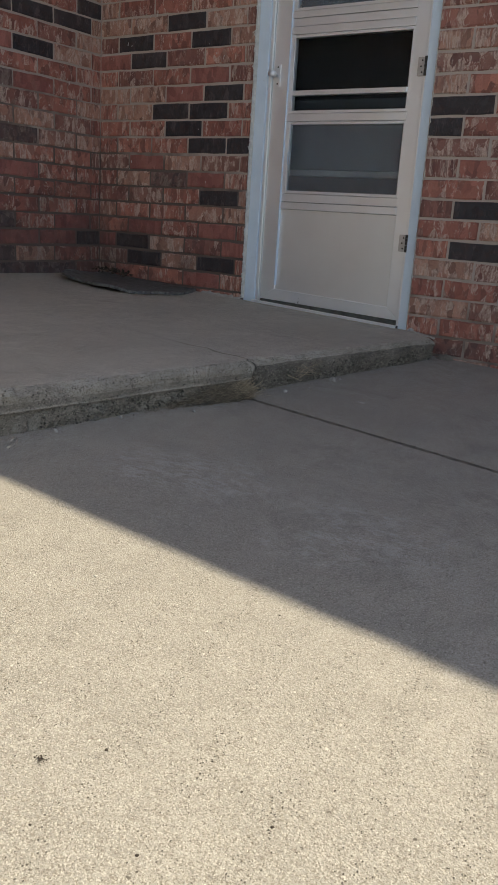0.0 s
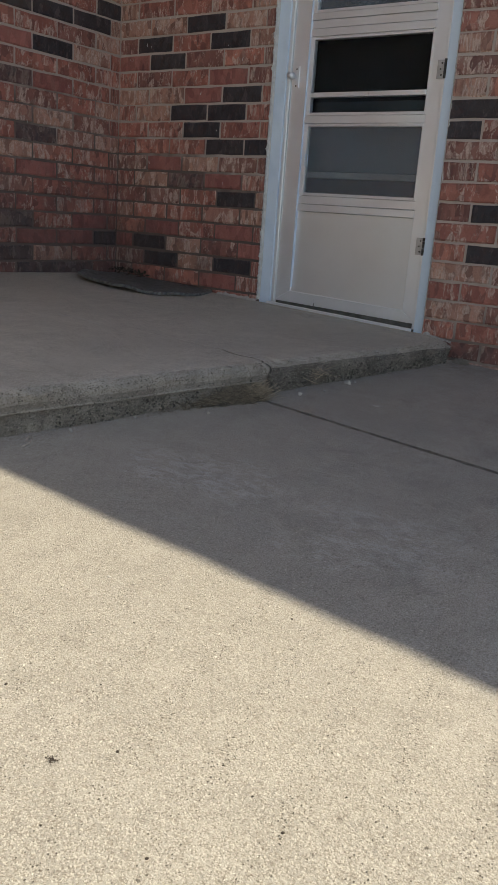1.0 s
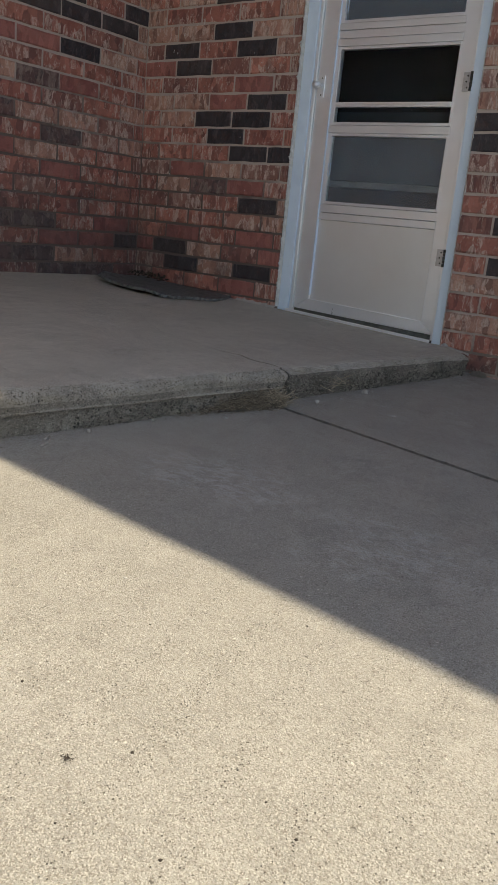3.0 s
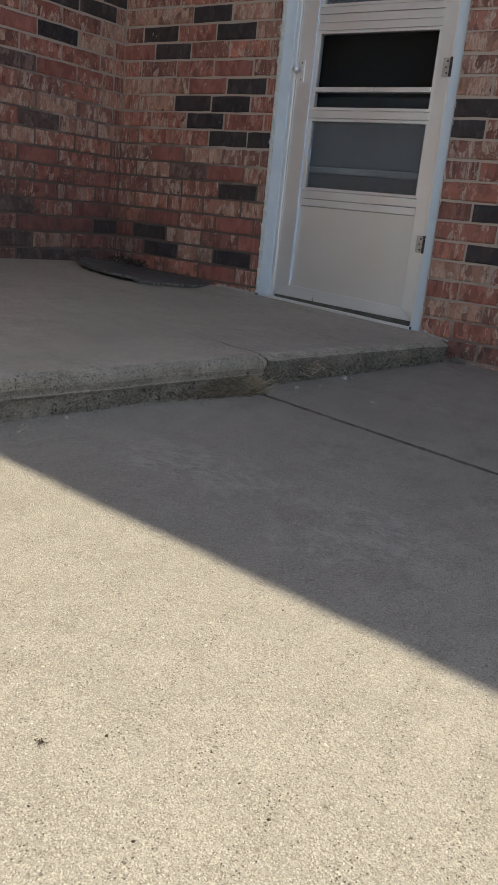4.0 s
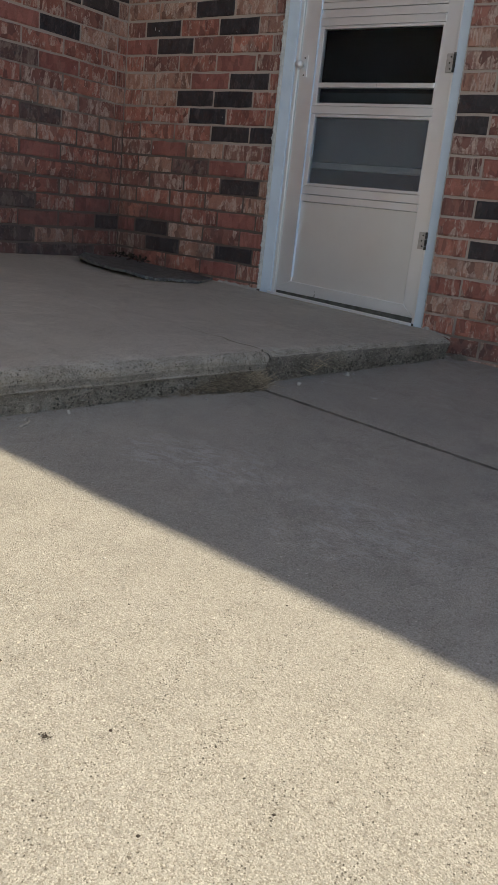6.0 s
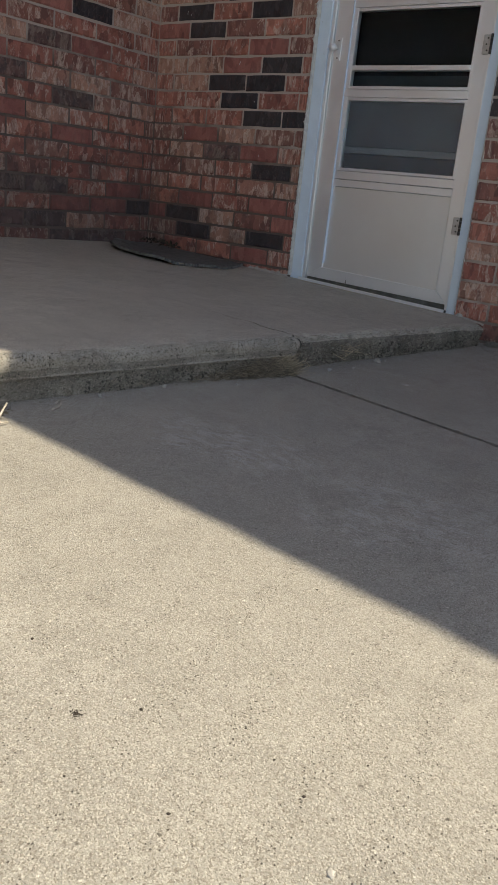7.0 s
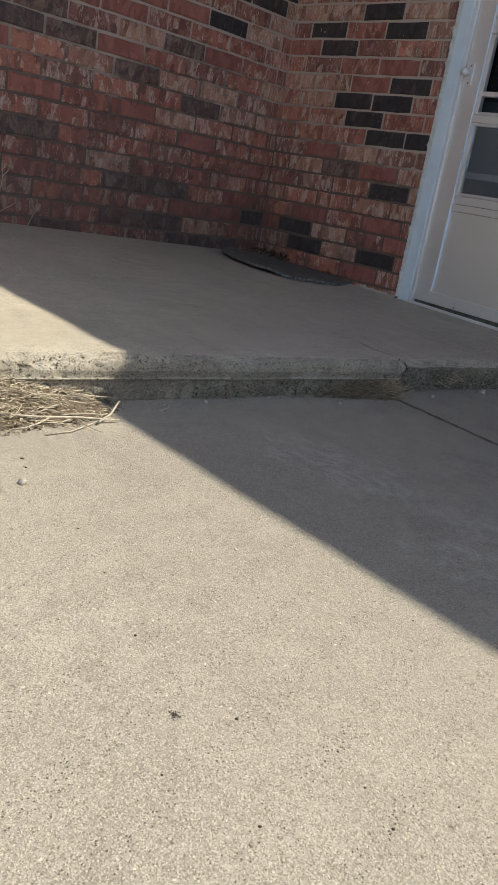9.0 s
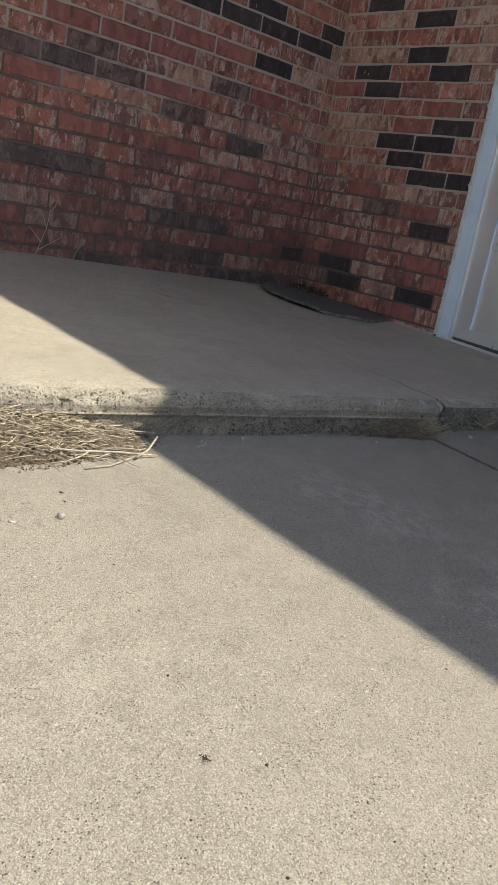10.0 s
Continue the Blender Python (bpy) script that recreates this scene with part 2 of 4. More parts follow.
def glass_mat(name, tint, rough, dust):
    n = Nodes(name)
    n.b.inputs["Transmission Weight"].default_value = 1.0
    n.b.inputs["IOR"].default_value = 1.45 if dust > 0.1 else 1.17
    f = n.noise(9, 5, 0.65)
    m = n.done(tint, n.ramp(f, 0.4, 0.8, rough, rough + 0.05))
    film = n.t.nodes.new("ShaderNodeBsdfDiffuse")
    film.inputs[0].default_value = (0.35, 0.40, 0.46, 1)
    mixer = n.t.nodes.new("ShaderNodeMixShader")
    n.put(mixer.inputs[0], n.ramp(f, 0.25, 0.8, dust * 0.6, dust * 1.4))
    n.t.links.new(n.b.outputs[0], mixer.inputs[1])
    n.t.links.new(film.outputs[0], mixer.inputs[2])
    n.t.links.new(mixer.outputs[0], n.t.nodes["Material Output"].inputs[0])
    return m


WORN = ((1.87, -1.76, 0.14), (2.00, -1.73, 0.17), (2.27, -1.73, 0.17))
CONCRETE = concrete_mat("driveway_concrete", (0.40, 0.373, 0.323), (0.345, 0.322, 0.284), 1.0, (0.205, 0.190, 0.166), worn=WORN)
PORCH_CONCRETE = concrete_mat("porch_concrete", (0.54, 0.495, 0.415), (0.44, 0.405, 0.34), 1.0, (0.24, 0.213, 0.178), 0.45)
def worn_mat(name, low, high, pits=0.7):
    """Weathered step edge: mortar gone from between pale stones, near-black colour in the pits."""
    n = Nodes(name)
    bent = n.warped(n.obj, 190, 0.005)
    col = n.split(n.voronoi(420, "Color", bent))
    c = n.mix(n.ramp(n.noise(9, 5, 0.65), 0.35, 0.7), low, high)
    c = n.mix(n.ramp(n.noise(26, 5, 0.7, n.vec(scale=(1, 0.6, 1.4))), 0.50, 0.68, 0.0, 0.5), c, tuple(v * 0.45 for v in low))
    c = n.mix(n.ramp(col[0], 0.6, 1.0, 0.0, 0.6), c, (0.58, 0.53, 0.45))
    c = n.mix(n.ramp(col[1], 0.6, 1.0, 0.0, 0.6), c, (0.15, 0.13, 0.10))
    hole = n.voronoi(150, "Distance", bent)
    pick = n.ramp(n.split(n.voronoi(150, "Color", bent))[2], 0.45, 0.62)
    pit = n.math('MULTIPLY', n.ramp(n.math('ADD', hole, n.math('MULTIPLY', n.noise(420, 3, 0.7), 0.5)), 0.42, 0.58, 1.0, 0.0), pick)
    small = n.ramp(n.noise(330, 3, 0.7), 0.60, 0.66)
    pit = n.math('MAXIMUM', pit, small)
    c = n.mix(n.math('MULTIPLY', pit, pits), c, (0.055, 0.048, 0.040))
    h = n.math('SUBTRACT', n.math('MULTIPLY', n.noise(380, 3, 0.7), 0.8), n.math('MULTIPLY', pit, 1.1))
    return n.done(c, 0.92, n.bump(h, 0.9, 0.004), spec=0.25)


# nose paler to hold its edge highlight; stained riser darkened for shade too
NOSE = worn_mat("worn_highlit_edge", (0.42, 0.385, 0.325), (0.60, 0.555, 0.47), 0.85)
RISER = worn_mat("stained_shaded_riser", (0.29, 0.268, 0.228), (0.44, 0.405, 0.345), 0.6)
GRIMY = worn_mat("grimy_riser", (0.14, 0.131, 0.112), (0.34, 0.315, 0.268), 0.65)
BRICKS = {k: brick_mat("brick_" + k, k) for k in ("red", "plain", "mottled", "dark")}
MORTAR = mortar_mat()
PAINT = paint_mat()
ALU = alu_mat("mill_aluminium", (0.93, 0.955, 0.985), 0.31)
ALU_PANEL = alu_mat("painted_aluminium_sheet", (0.86, 0.86, 0.855), 0.40)
STEEL = plain_mat("dull_steel", (0.46, 0.46, 0.47), (0.58, 0.58, 0.58), 60, 0.42, 0.8, 0.15)
SCREW = plain_mat("dark_screw", (0.05, 0.05, 0.05), (0.10, 0.09, 0.08), 80, 0.5, 0.6)
RUBBER = plain_mat("black_rubber", (0.085, 0.087, 0.080), (0.16, 0.16, 0.148), 40, 0.75, 0.0, 0.5)
RIM = plain_mat("greyed_rubber_rim", (0.07, 0.07, 0.066), (0.21, 0.207, 0.196), 70, 0.8, 0.0, 0.6)
CAULK = plain_mat("old_caulk", (0.55, 0.54, 0.52), (0.72, 0.71, 0.68), 50, 0.7, 0.0, 0.6, 0.004)
SOIL = plain_mat("dry_soil", (0.16, 0.125, 0.088), (0.29, 0.235, 0.17), 45, 0.95, 0.0, 1.0, 0.01)
GREY_SOIL = plain_mat("grey_soil", (0.22, 0.195, 0.16), (0.34, 0.305, 0.255), 70, 0.95, 0.0, 1.0, 0.01)
ROOT_SOIL = plain_mat("root_soil", (0.13, 0.118, 0.098), (0.25, 0.225, 0.185), 110, 0.95, 0.0, 1.0, 0.01)
CRUMBS = island_mat("soil_crumbs", (0.11, 0.088, 0.062), (0.38, 0.32, 0.24), 0.95)
STRAW = island_mat("dry_straw", (0.20, 0.155, 0.105), (0.82, 0.74, 0.58), 0.8)
GRASS = island_mat("dead_grass", (0.34, 0.27, 0.18), (0.72, 0.62, 0.45), 0.85)
THATCH = island_mat("dark_thatch", (0.09, 0.074, 0.055), (0.46, 0.39, 0.29), 0.9)
LITTER = island_mat("dead_leaf", (0.025, 0.020, 0.016), (0.11, 0.082, 0.06), 0.85)
TWIG = plain_mat("bleached_twig", (0.34, 0.295, 0.235), (0.62, 0.565, 0.475), 90, 0.8, 0.0, 0.5)
PEBBLE = plain_mat("pale_pebble", (0.34, 0.32, 0.29), (0.58, 0.55, 0.50), 120, 0.8)
JOINT_DIRT = plain_mat("damp_joint_dirt", (0.11, 0.10, 0.085), (0.22, 0.195, 0.16), 60, 0.95, 0.0, 0.8, 0.006)
CRUMB = plain_mat("dark_crumb", (0.035, 0.028, 0.022), (0.085, 0.065, 0.05), 150, 0.9)
# near-black stands in for the lack of light behind the panes
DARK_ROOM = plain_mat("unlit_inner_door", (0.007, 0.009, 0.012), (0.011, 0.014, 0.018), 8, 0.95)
# tones of the backing added behind the panes
SHADE = plain_mat("added_grey_sheet", (0.17, 0.20, 0.235), (0.22, 0.255, 0.295), 5, 0.8)
SLATE = plain_mat("added_slate_sheet", (0.034, 0.045, 0.056), (0.052, 0.065, 0.079), 5, 0.8)
RAIL_GREY = plain_mat("added_rail_grey", (0.50, 0.52, 0.53), (0.60, 0.62, 0.63), 6, 0.7)
GLASS = glass_mat("clear_pane", (0.92, 0.96, 0.95), 0.0, 0.002)
DUSTY = glass_mat("dusty_pane", (0.80, 0.86, 0.86), 0.02, 0.16)
# unseen far ground, kept pale to bounce light onto the walls
FIELD = plain_mat("pale_bounce_ground", (0.34, 0.30, 0.22), (0.42, 0.37, 0.28), 3, 0.95)
SOFFIT = plain_mat("grey_soffit_paint", (0.32, 0.34, 0.37), (0.39, 0.41, 0.44), 6, 0.6)
# pale blue chosen for the light it throws back at the door side
BOUNCE_PAINT = plain_mat("pale_blue_bounce_paint", (0.64, 0.76, 0.90), (0.70, 0.81, 0.94), 4, 0.9)
ROOFING = plain_mat("roof_shingle", (0.08, 0.075, 0.07), (0.13, 0.12, 0.11), 20, 0.9)

# ---------------------------------------------------------------- mesh helpers


def mesh_from(name, verts, faces, material, smooth=False):
    me = bpy.data.meshes.new(name)
    me.from_pydata([tuple(v) for v in verts], [], faces)
    me.materials.append(material)
    if smooth:
        me.polygons.foreach_set("use_smooth", [True] * len(me.polygons))
    me.update()
    return me


def part(name, bm, material, parent, label="", smooth=False):
    me = bpy.data.meshes.new(name)
    bmesh.ops.recalc_face_normals(bm, faces=bm.faces)
    bm.to_mesh(me)
    bm.free()
    me.materials.append(material)
    if smooth:
        me.polygons.foreach_set("use_smooth", [True] * len(me.polygons))
    ob = new(name, me)
    if parent:
        ob.parent = parent
    return tagged(ob, label)


def box(a, b, bevel=0.0, bm=None, segments=2):
    bm = bm or bmesh.new()
    made = bmesh.ops.create_cube(bm, size=1)["verts"]
    for v in made:
        v.co = Vector([(a[i] + b[i]) / 2 + v.co[i] * (b[i] - a[i]) for i in range(3)])
    if bevel:
        edges = list({e for v in made for e in v.link_edges})
        bmesh.ops.bevel(bm, geom=edges, offset=bevel, segments=segments, affect='EDGES', profile=0.6)
    return bm


def rod(bm, a, b, r, sides=12, r2=None):
    a, b = Vector(a), Vector(b)
    turn = (b - a).to_track_quat('Z', 'Y').to_matrix().to_4x4()
    bmesh.ops.create_cone(bm, cap_ends=True, segments=sides, radius1=r, radius2=r if r2 is None else r2, depth=(b - a).length,
                          matrix=Matrix.Translation((a + b) / 2) @ turn)
    return bm


def tube(points, radius, sides=5, taper=0.5):
    """Verts and faces of a bent stalk through points."""
    verts, faces, count = [], [], len(points)
    for i, p in enumerate(points):
        d = (points[min(i + 1, count - 1)] - points[max(i - 1, 0)]).normalized()
        u = d.orthogonal().normalized()
        w = d.cross(u)
        r = radius * (1 - (1 - taper) * i / (count - 1))
        for s in range(sides):
            a = 2 * math.pi * s / sides
            verts.append(p + (u * math.cos(a) + w * math.sin(a)) * r)
    for i in range(count - 1):
        for s in range(sides):
            t = (s + 1) % sides
            faces.append((i * sides + s, i * sides + t, (i + 1) * sides + t, (i + 1) * sides + s))
    faces.append(tuple(reversed(range(sides))))
    faces.append(tuple((count - 1) * sides + s for s in range(sides)))
    return verts, faces


def joined(pieces):
    verts, faces = [], []
    for v, f in pieces:
        base = len(verts)
        verts += v
        faces += [tuple(i + base for i in q) for q in f]
    return verts, faces


def lump(radius, seed, flat=0.6):
    """A small uneven stone or crumb, resting on z = 0."""
    bm = bmesh.new()
    bmesh.ops.create_icosphere(bm, subdivisions=2, radius=radius)
    for v in bm.verts:
        k = 1 + 0.75 * noise.noise(v.co / radius * 1.3 + Vector((seed, 0, 0)))
        v.co = Vector((v.co.x * k * 1.2, v.co.y * k, v.co.z * k * flat + radius * flat * 0.8))
    return bm


rnd = random.Random(4)
C = 0.0677


def porch_z(x, y):
    return 0.010 - 0.045 * x - 0.020 * y


def edge_x(y):
    return 1.725 + 0.078 * y


def ground_z(x, y):
    return -0.140 - 0.040 * (x - 1.7) - 0.010 * y


def joint_y(x):
    return -1.159 - 0.10 * (x - 1.736)


# ---------------------------------------------------------------- ground and driveway
part_ground = box((-150, -150, -0.9), (150, 150, -0.45))
tagged(part("ground", part_ground, FIELD, None), kind="structure")


def slab(name, ys, x0, x1, near_joint):
    """A driveway slab between two lines of constant run; near_joint: which side (0 or 1) is the tooled joint."""
    verts, faces = [], []
    xs = [1.45 + 0.004 * i for i in range(481)]
    xs = [x0] + xs + [xs[-1] + (x1 - xs[-1]) * i / 40 for i in range(1, 41)]
    prof = []
    for i, x in enumerate(xs):
        ya, yb = ys(x)
        wob = 0.0050 * noise.noise(Vector((x * 19, near_joint * 9, 3))) + 0.0042 * noise.noise(Vector((x * 75, near_joint * 9, 7)))
        if near_joint == 0:
            pts = [(ya + wob, -0.05), (ya + wob, -0.006), (ya + wob + 0.003, -0.0015), (ya + 0.010, 0.0), (yb, 0.0), (yb, -0.3)]
        else:
            pts = [(ya, -0.3), (ya, 0.0), (yb - 0.010, 0.0), (yb - wob - 0.003, -0.0015), (yb - wob, -0.006), (yb - wob, -0.05)]
        prof = pts
        for y, dz in pts:
            verts.append((x, y, ground_z(x, y) + dz))
    w = len(prof)
    for i in range(len(xs) - 1):
        for j in range(w - 1):
            faces.append((i * w + j, (i + 1) * w + j, (i + 1) * w + j + 1, i * w + j + 1))
    me = mesh_from(name, verts, faces, CONCRETE)
    me.materials.append(JOINT_DIRT)
    for p in me.polygons:
        j = p.index % (w - 1)
        if (near_joint == 0 and j < 2) or (near_joint == 1 and j > w - 4):
            p.material_index = 1
    return tagged(new(name, me), kind="structure")


slab("pavement_1", lambda x: (-9.0, joint_y(x) - 0.0055), 0.60, 9.0, 1)
slab("pavement_2", lambda x: (joint_y(x) + 0.0055, 0.015), 0.60, 9.0, 0)
dirt_v, dirt_f = [], []
for i in range(900):
    x = 1.55 + i * 0.007
    for dy in (-0.018, 0.018):
        y = joint_y(x) + dy
        dirt_v.append((x, y, ground_z(x, y) - 0.0065 + 0.010 * noise.noise(Vector((x * 17, dy * 30, 0))) + 0.005 * noise.noise(Vector((x * 60, dy * 50, 4)))))
    if i:
        dirt_f.append((2 * i - 2, 2 * i, 2 * i + 1, 2 * i - 1))
tagged(new("joint_dirt", mesh_from("joint_dirt", dirt_v, dirt_f, JOINT_DIRT)), kind="stuff", label="dry brown dirt lying in the driveway joint")

# ---------------------------------------------------------------- porch slabs


def crack_y(x):
    return -1.10 + 0.05 * (1.64 - x) + 0.016 * noise.noise(Vector((x * 14, 0, 5))) + 0.010 * noise.noise(Vector((x * 60, 2, 5)))


def porch_slab(name, stations, seed, at_crack, lipped):
    """Sweeps the rough-nosed step profile along y; the last or first station follows the crack."""
    top = [0.0, 0.25, 0.5, 0.58, 0.62, 0.66, 0.69, 0.72, 0.75, 0.78, 0.81, 0.84, 0.87, 0.90, 0.92, 0.94, 0.96]
    verts, faces, w = [], [], 0
    for y in stations:
        row = []
        ex = edge_x(y) - 1.6 * max(0.0, y + 0.075)
        # flat tread
        for f in top:
            row.append((f * ex, 0.0, 0.0))
        # broken rounded nose
        for k in range(15):
            a = radians(90 * k / 14)
            row.append((ex - 0.022 + 0.022 * math.sin(a), -0.022 + 0.022 * math.cos(a), 1.0 if lipped else 1.8))
        # nose front, drip line, set-back riser
        depth = -(porch_z(ex, y) - ground_z(ex, y)) - 0.03
        lip = ((-0.001, -0.030, 1), (-0.002, -0.037, 0.8), (-0.004, -0.0435, 0.6), (-0.0005, -0.0450, 0.3), (-0.001, -0.0465, 0.3), (-0.007, -0.049, 0.6))
        flat = ((-0.001, -0.030, 1), (-0.002, -0.036, 1.2), (-0.003, -0.042, 1.4), (-0.004, -0.046, 1.6), (-0.005, -0.049, 1.7), (-0.006, -0.053, 1.8))
        for dx, dz, k in lip if lipped else flat:
            row.append((ex + dx, dz, k))
        for k in range(1, 15):
            row.append((ex - 0.008 - 0.0009 * k, -0.053 + (depth + 0.053) * k / 14, 1.3 if lipped else 1.9))
        w = len(row)
        for x, dz, rough in row:
            yy = y
            if at_crack is not None and abs(y - at_crack) < 0.12:
                share = 1 - abs(y - at_crack) / 0.12
                gap = (max(-0.0008, min(0.0034, (x - 1.28) * 0.011)) + max(0.0, min(0.004, (x - 1.57) * 0.10))) * (1 if at_crack == stations[0] else -1)
                yy = y + share * (crack_y(min(x, 1.66)) - at_crack + gap)
            z = porch_z(min(x, ex), yy) + dz
            p = Vector((x, yy, dz))
            if rough:
                n1 = noise.noise(p * 42 + Vector((seed, 0, 0)))
                n2 = noise.noise(p * 130 + Vector((seed, 5, 0)))
                n3 = noise.noise(p * 300 + Vector((seed, 9, 0)))
                pit = min(0.0, n2 + 0.16) * 0.008
                wave = 0.008 * noise.noise(Vector((seed, y * 5, dz * 9)))
                k = rough * (0.0040 * n1 + 0.0020 * n3 + pit) + wave * min(1, rough)
                x += k
                z += 0.6 * k if dz > -0.02 else 0.0
            else:
                z += 0.0012 * noise.noise(Vector((x * 6, yy * 6, 3)))
            verts.append((x, yy, z))
    n = len(stations)
    for i in range(n - 1):
        for j in range(w - 1):
            faces.append((i * w + j, i * w + j + 1, (i + 1) * w + j + 1, (i + 1) * w + j))
    # ends, going down into the joint
    for i, flip in ((0, False), (n - 1, True)):
        base = len(verts)
        for j in range(w):
            x, y, z = verts[i * w + j]
            verts.append((x - (0.02 if j > len(top) + 5 else 0), y, min(z, -0.0) - 0.12))
        for j in range(w - 1):
            q = (i * w + j, base + j, base + j + 1, i * w + j + 1)
            faces.append(q if not flip else tuple(reversed(q)))
    ob = new(name, mesh_from(name, verts, faces, PORCH_CONCRETE, True))
    ob.data.materials.append(NOSE)
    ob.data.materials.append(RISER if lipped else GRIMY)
    ob.data.materials.append(JOINT_DIRT)
    # nose and drip ledge get the colour with the highlight in it
    for p in ob.data.polygons:
        if p.vertices[0] % w >= len(top) + 3 and p.index < (n - 1) * (w - 1):
            j = p.vertices[0] % w - len(top)
            p.material_index = 1 if j < (15 if lipped else 11) or lipped and 16 < j < 20 else 2
        elif p.index >= (n - 1) * (w - 1):
            p.material_index = 3
    return tagged(ob, kind="structure")


far = [-8 + 0.4 * i for i in range(13)]
fine = [-2.75 + 0.006 * i for i in range(int((2.75 - 1.10) / 0.006))]
porch_slab("porch_1", far + fine + [-1.10], 3.0, -1.10, True)
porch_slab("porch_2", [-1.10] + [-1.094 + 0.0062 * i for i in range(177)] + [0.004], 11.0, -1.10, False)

# ---------------------------------------------------------------- brick walls


def brick_mesh(seed, material):
    """Unit brick: 1 long, real height and depth, with worn uneven arrises. Face at y = 0, towards -y."""
    r = random.Random(seed)
    H = 0.0592
    outline = [(-0.5, -0.5), (-0.17, -0.5), (0.17, -0.5), (0.5, -0.5), (0.5, 0.5), (0.17, 0.5), (-0.17, 0.5), (-0.5, 0.5)]
    verts = []
    for u, v in outline:
        verts.append((u, 0.05, v * H))
    for u, v in outline:
        verts.append((u + r.uniform(-0.004, 0.004), 0.004 + r.uniform(-0.001, 0.002), v * H + r.uniform(-0.0020, 0.0016)))
    for u, v in outline:
        verts.append((u * 0.966 + r.uniform(-0.006, 0.006), r.uniform(-0.0008, 0.0012), v * (H - 0.0075) + r.uniform(-0.0024, 0.0024)))
    faces = []
    for i in range(8):
        j = (i + 1) % 8
        faces.append((i, j, 8 + j, 8 + i))
        faces.append((8 + i, 8 + j, 16 + j, 16 + i))
    faces.append(tuple(16 + i for i in range(8)))
    me = mesh_from("brick", verts, faces, material)
    return me


POOL = {k: [brick_mesh(i * 7 + len(k), m) for i in range(6)] for k, m in BRICKS.items()}


def spans(first, pitch, lo, hi):
    """Brick spans between lo and hi with head joints at first + n * pitch."""
    n = math.floor((lo - first) / pitch)
    out = []
    while first + n * pitch < hi:
        a, b = max(lo, first + n * pitch), min(hi, first + (n + 1) * pitch)
        if out and out[-1][1] - out[-1][0] < 0.045:
            a = out.pop()[0]
        if b - a > 0.02:
            out.append((a, b))
        n += 1
    return out


def lay(wall, turn, at, courses, runs, tones, rest):
    """Lays courses of bricks on a wall. at(s, z): place on the face; tones: course -> list of (middle, tone)."""
    r = random.Random(len(tones) + 17)
    for k in courses:
        z = (15.5 - k) * C
        for a, b in runs(k):
            mid = (a + b) / 2
            tone = "red"
            x = r.random()
            tone = "plain" if x < 0.09 else "mottled" if x < 0.12 and turn else "red"
            if turn == 0 and mid > 1.4:
                tone = "red"
            for m, t in tones.get(k, ()):
                if a <= m <= b:
                    tone = t
            me = r.choice(POOL[tone])
            length = b - a - 0.0085
            m = at(mid, z) @ pose(0, r.uniform(-0.0015, 0.0015), r.uniform(-0.0012, 0.0012), r.uniform(-0.5, 0.5), r.uniform(-0.25, 0.25), turn + r.uniform(-0.4, 0.4)) @ Matrix.Diagonal((length, 1, 1, 1))
            if rest is None:
                ob = new("brick", me)
                ob.parent = wall
                ob.matrix_basis = m
            else:
                rest.append(([m @ v.co for v in me.vertices], [tuple(p.vertices) for p in me.polygons]))


LEFT, RIGHT, TOP = 0.820, 1.563, 2.02
wall = bmesh.new()
box((-0.25, 0.0046, -0.5), (LEFT - 0.002, 0.25, 2.45), bm=wall)
box((RIGHT + 0.002, 0.0046, -0.5), (9.0, 0.25, 2.45), bm=wall)
box((LEFT - 0.002, 0.0046, TOP), (RIGHT + 0.002, 0.25, 2.45), bm=wall)
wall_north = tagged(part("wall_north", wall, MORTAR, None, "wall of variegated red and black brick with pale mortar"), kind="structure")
wall_west = tagged(part("wall_west", box((-0.25, -9, -0.5), (-0.0046, 0.0044, 2.45)), MORTAR, None, "wall of variegated red brick with darker lower courses"), kind="structure")

corner = part("corner_mortar", box((-0.02, -0.0008, -0.1), (0.0010, 0.02, 2.44)), MORTAR, wall_north)

# ---------------------------------------------------------------- unseen roof and eaves, added to cast the porch shadow
EAVE = -0.549
# overhang set so that the west wall lies in shadow
WEST_EAVE = 1.40


def eave_y(x):
    return EAVE - 0.014 * x


bm = bmesh.new()
drip = [(x, eave_y(x) + 0.010 * noise.noise(Vector((x * 4.3, 0, 2))) + 0.004 * noise.noise(Vector((x * 13, 0, 9)))) for x in (WEST_EAVE + 0.04 * i for i in range(100))]
outline = drip + [(10.5, eave_y(10.5)), (10.5, 6.0), (-6.0, 6.0), (-6.0, -10.0), (WEST_EAVE, -10.0)]
bm.faces.new([bm.verts.new((x, y, 2.45)) for x, y in outline])
bm.faces.new([bm.verts.new((x, y, 2.47)) for x, y in outline])
bm.verts.ensure_lookup_table()
ring = len(outline)
for i in range(ring):
    j = (i + 1) % ring
    bm.faces.new((bm.verts[i], bm.verts[j], bm.verts[ring + j], bm.verts[ring + i]))
tagged(part("shadow_soffit", bm, SOFFIT, None), kind="structure")
bm = bmesh.new()
bm.faces.new([bm.verts.new((x, y, z)) for x, y, z in ((WEST_EAVE, eave_y(WEST_EAVE) + 0.03, 2.475), (10.5, eave_y(10.5) + 0.03, 2.475), (10.5, 3.0, 3.4), (-2.7, 3.0, 3.4))])
bm.faces.new([bm.verts.new((x, y, z)) for x, y, z in ((WEST_EAVE, eave_y(WEST_EAVE) + 0.03, 2.475), (-2.7, 3.0, 3.4), (-2.7, -10.0, 3.4), (WEST_EAVE, -10.0, 2.475))])
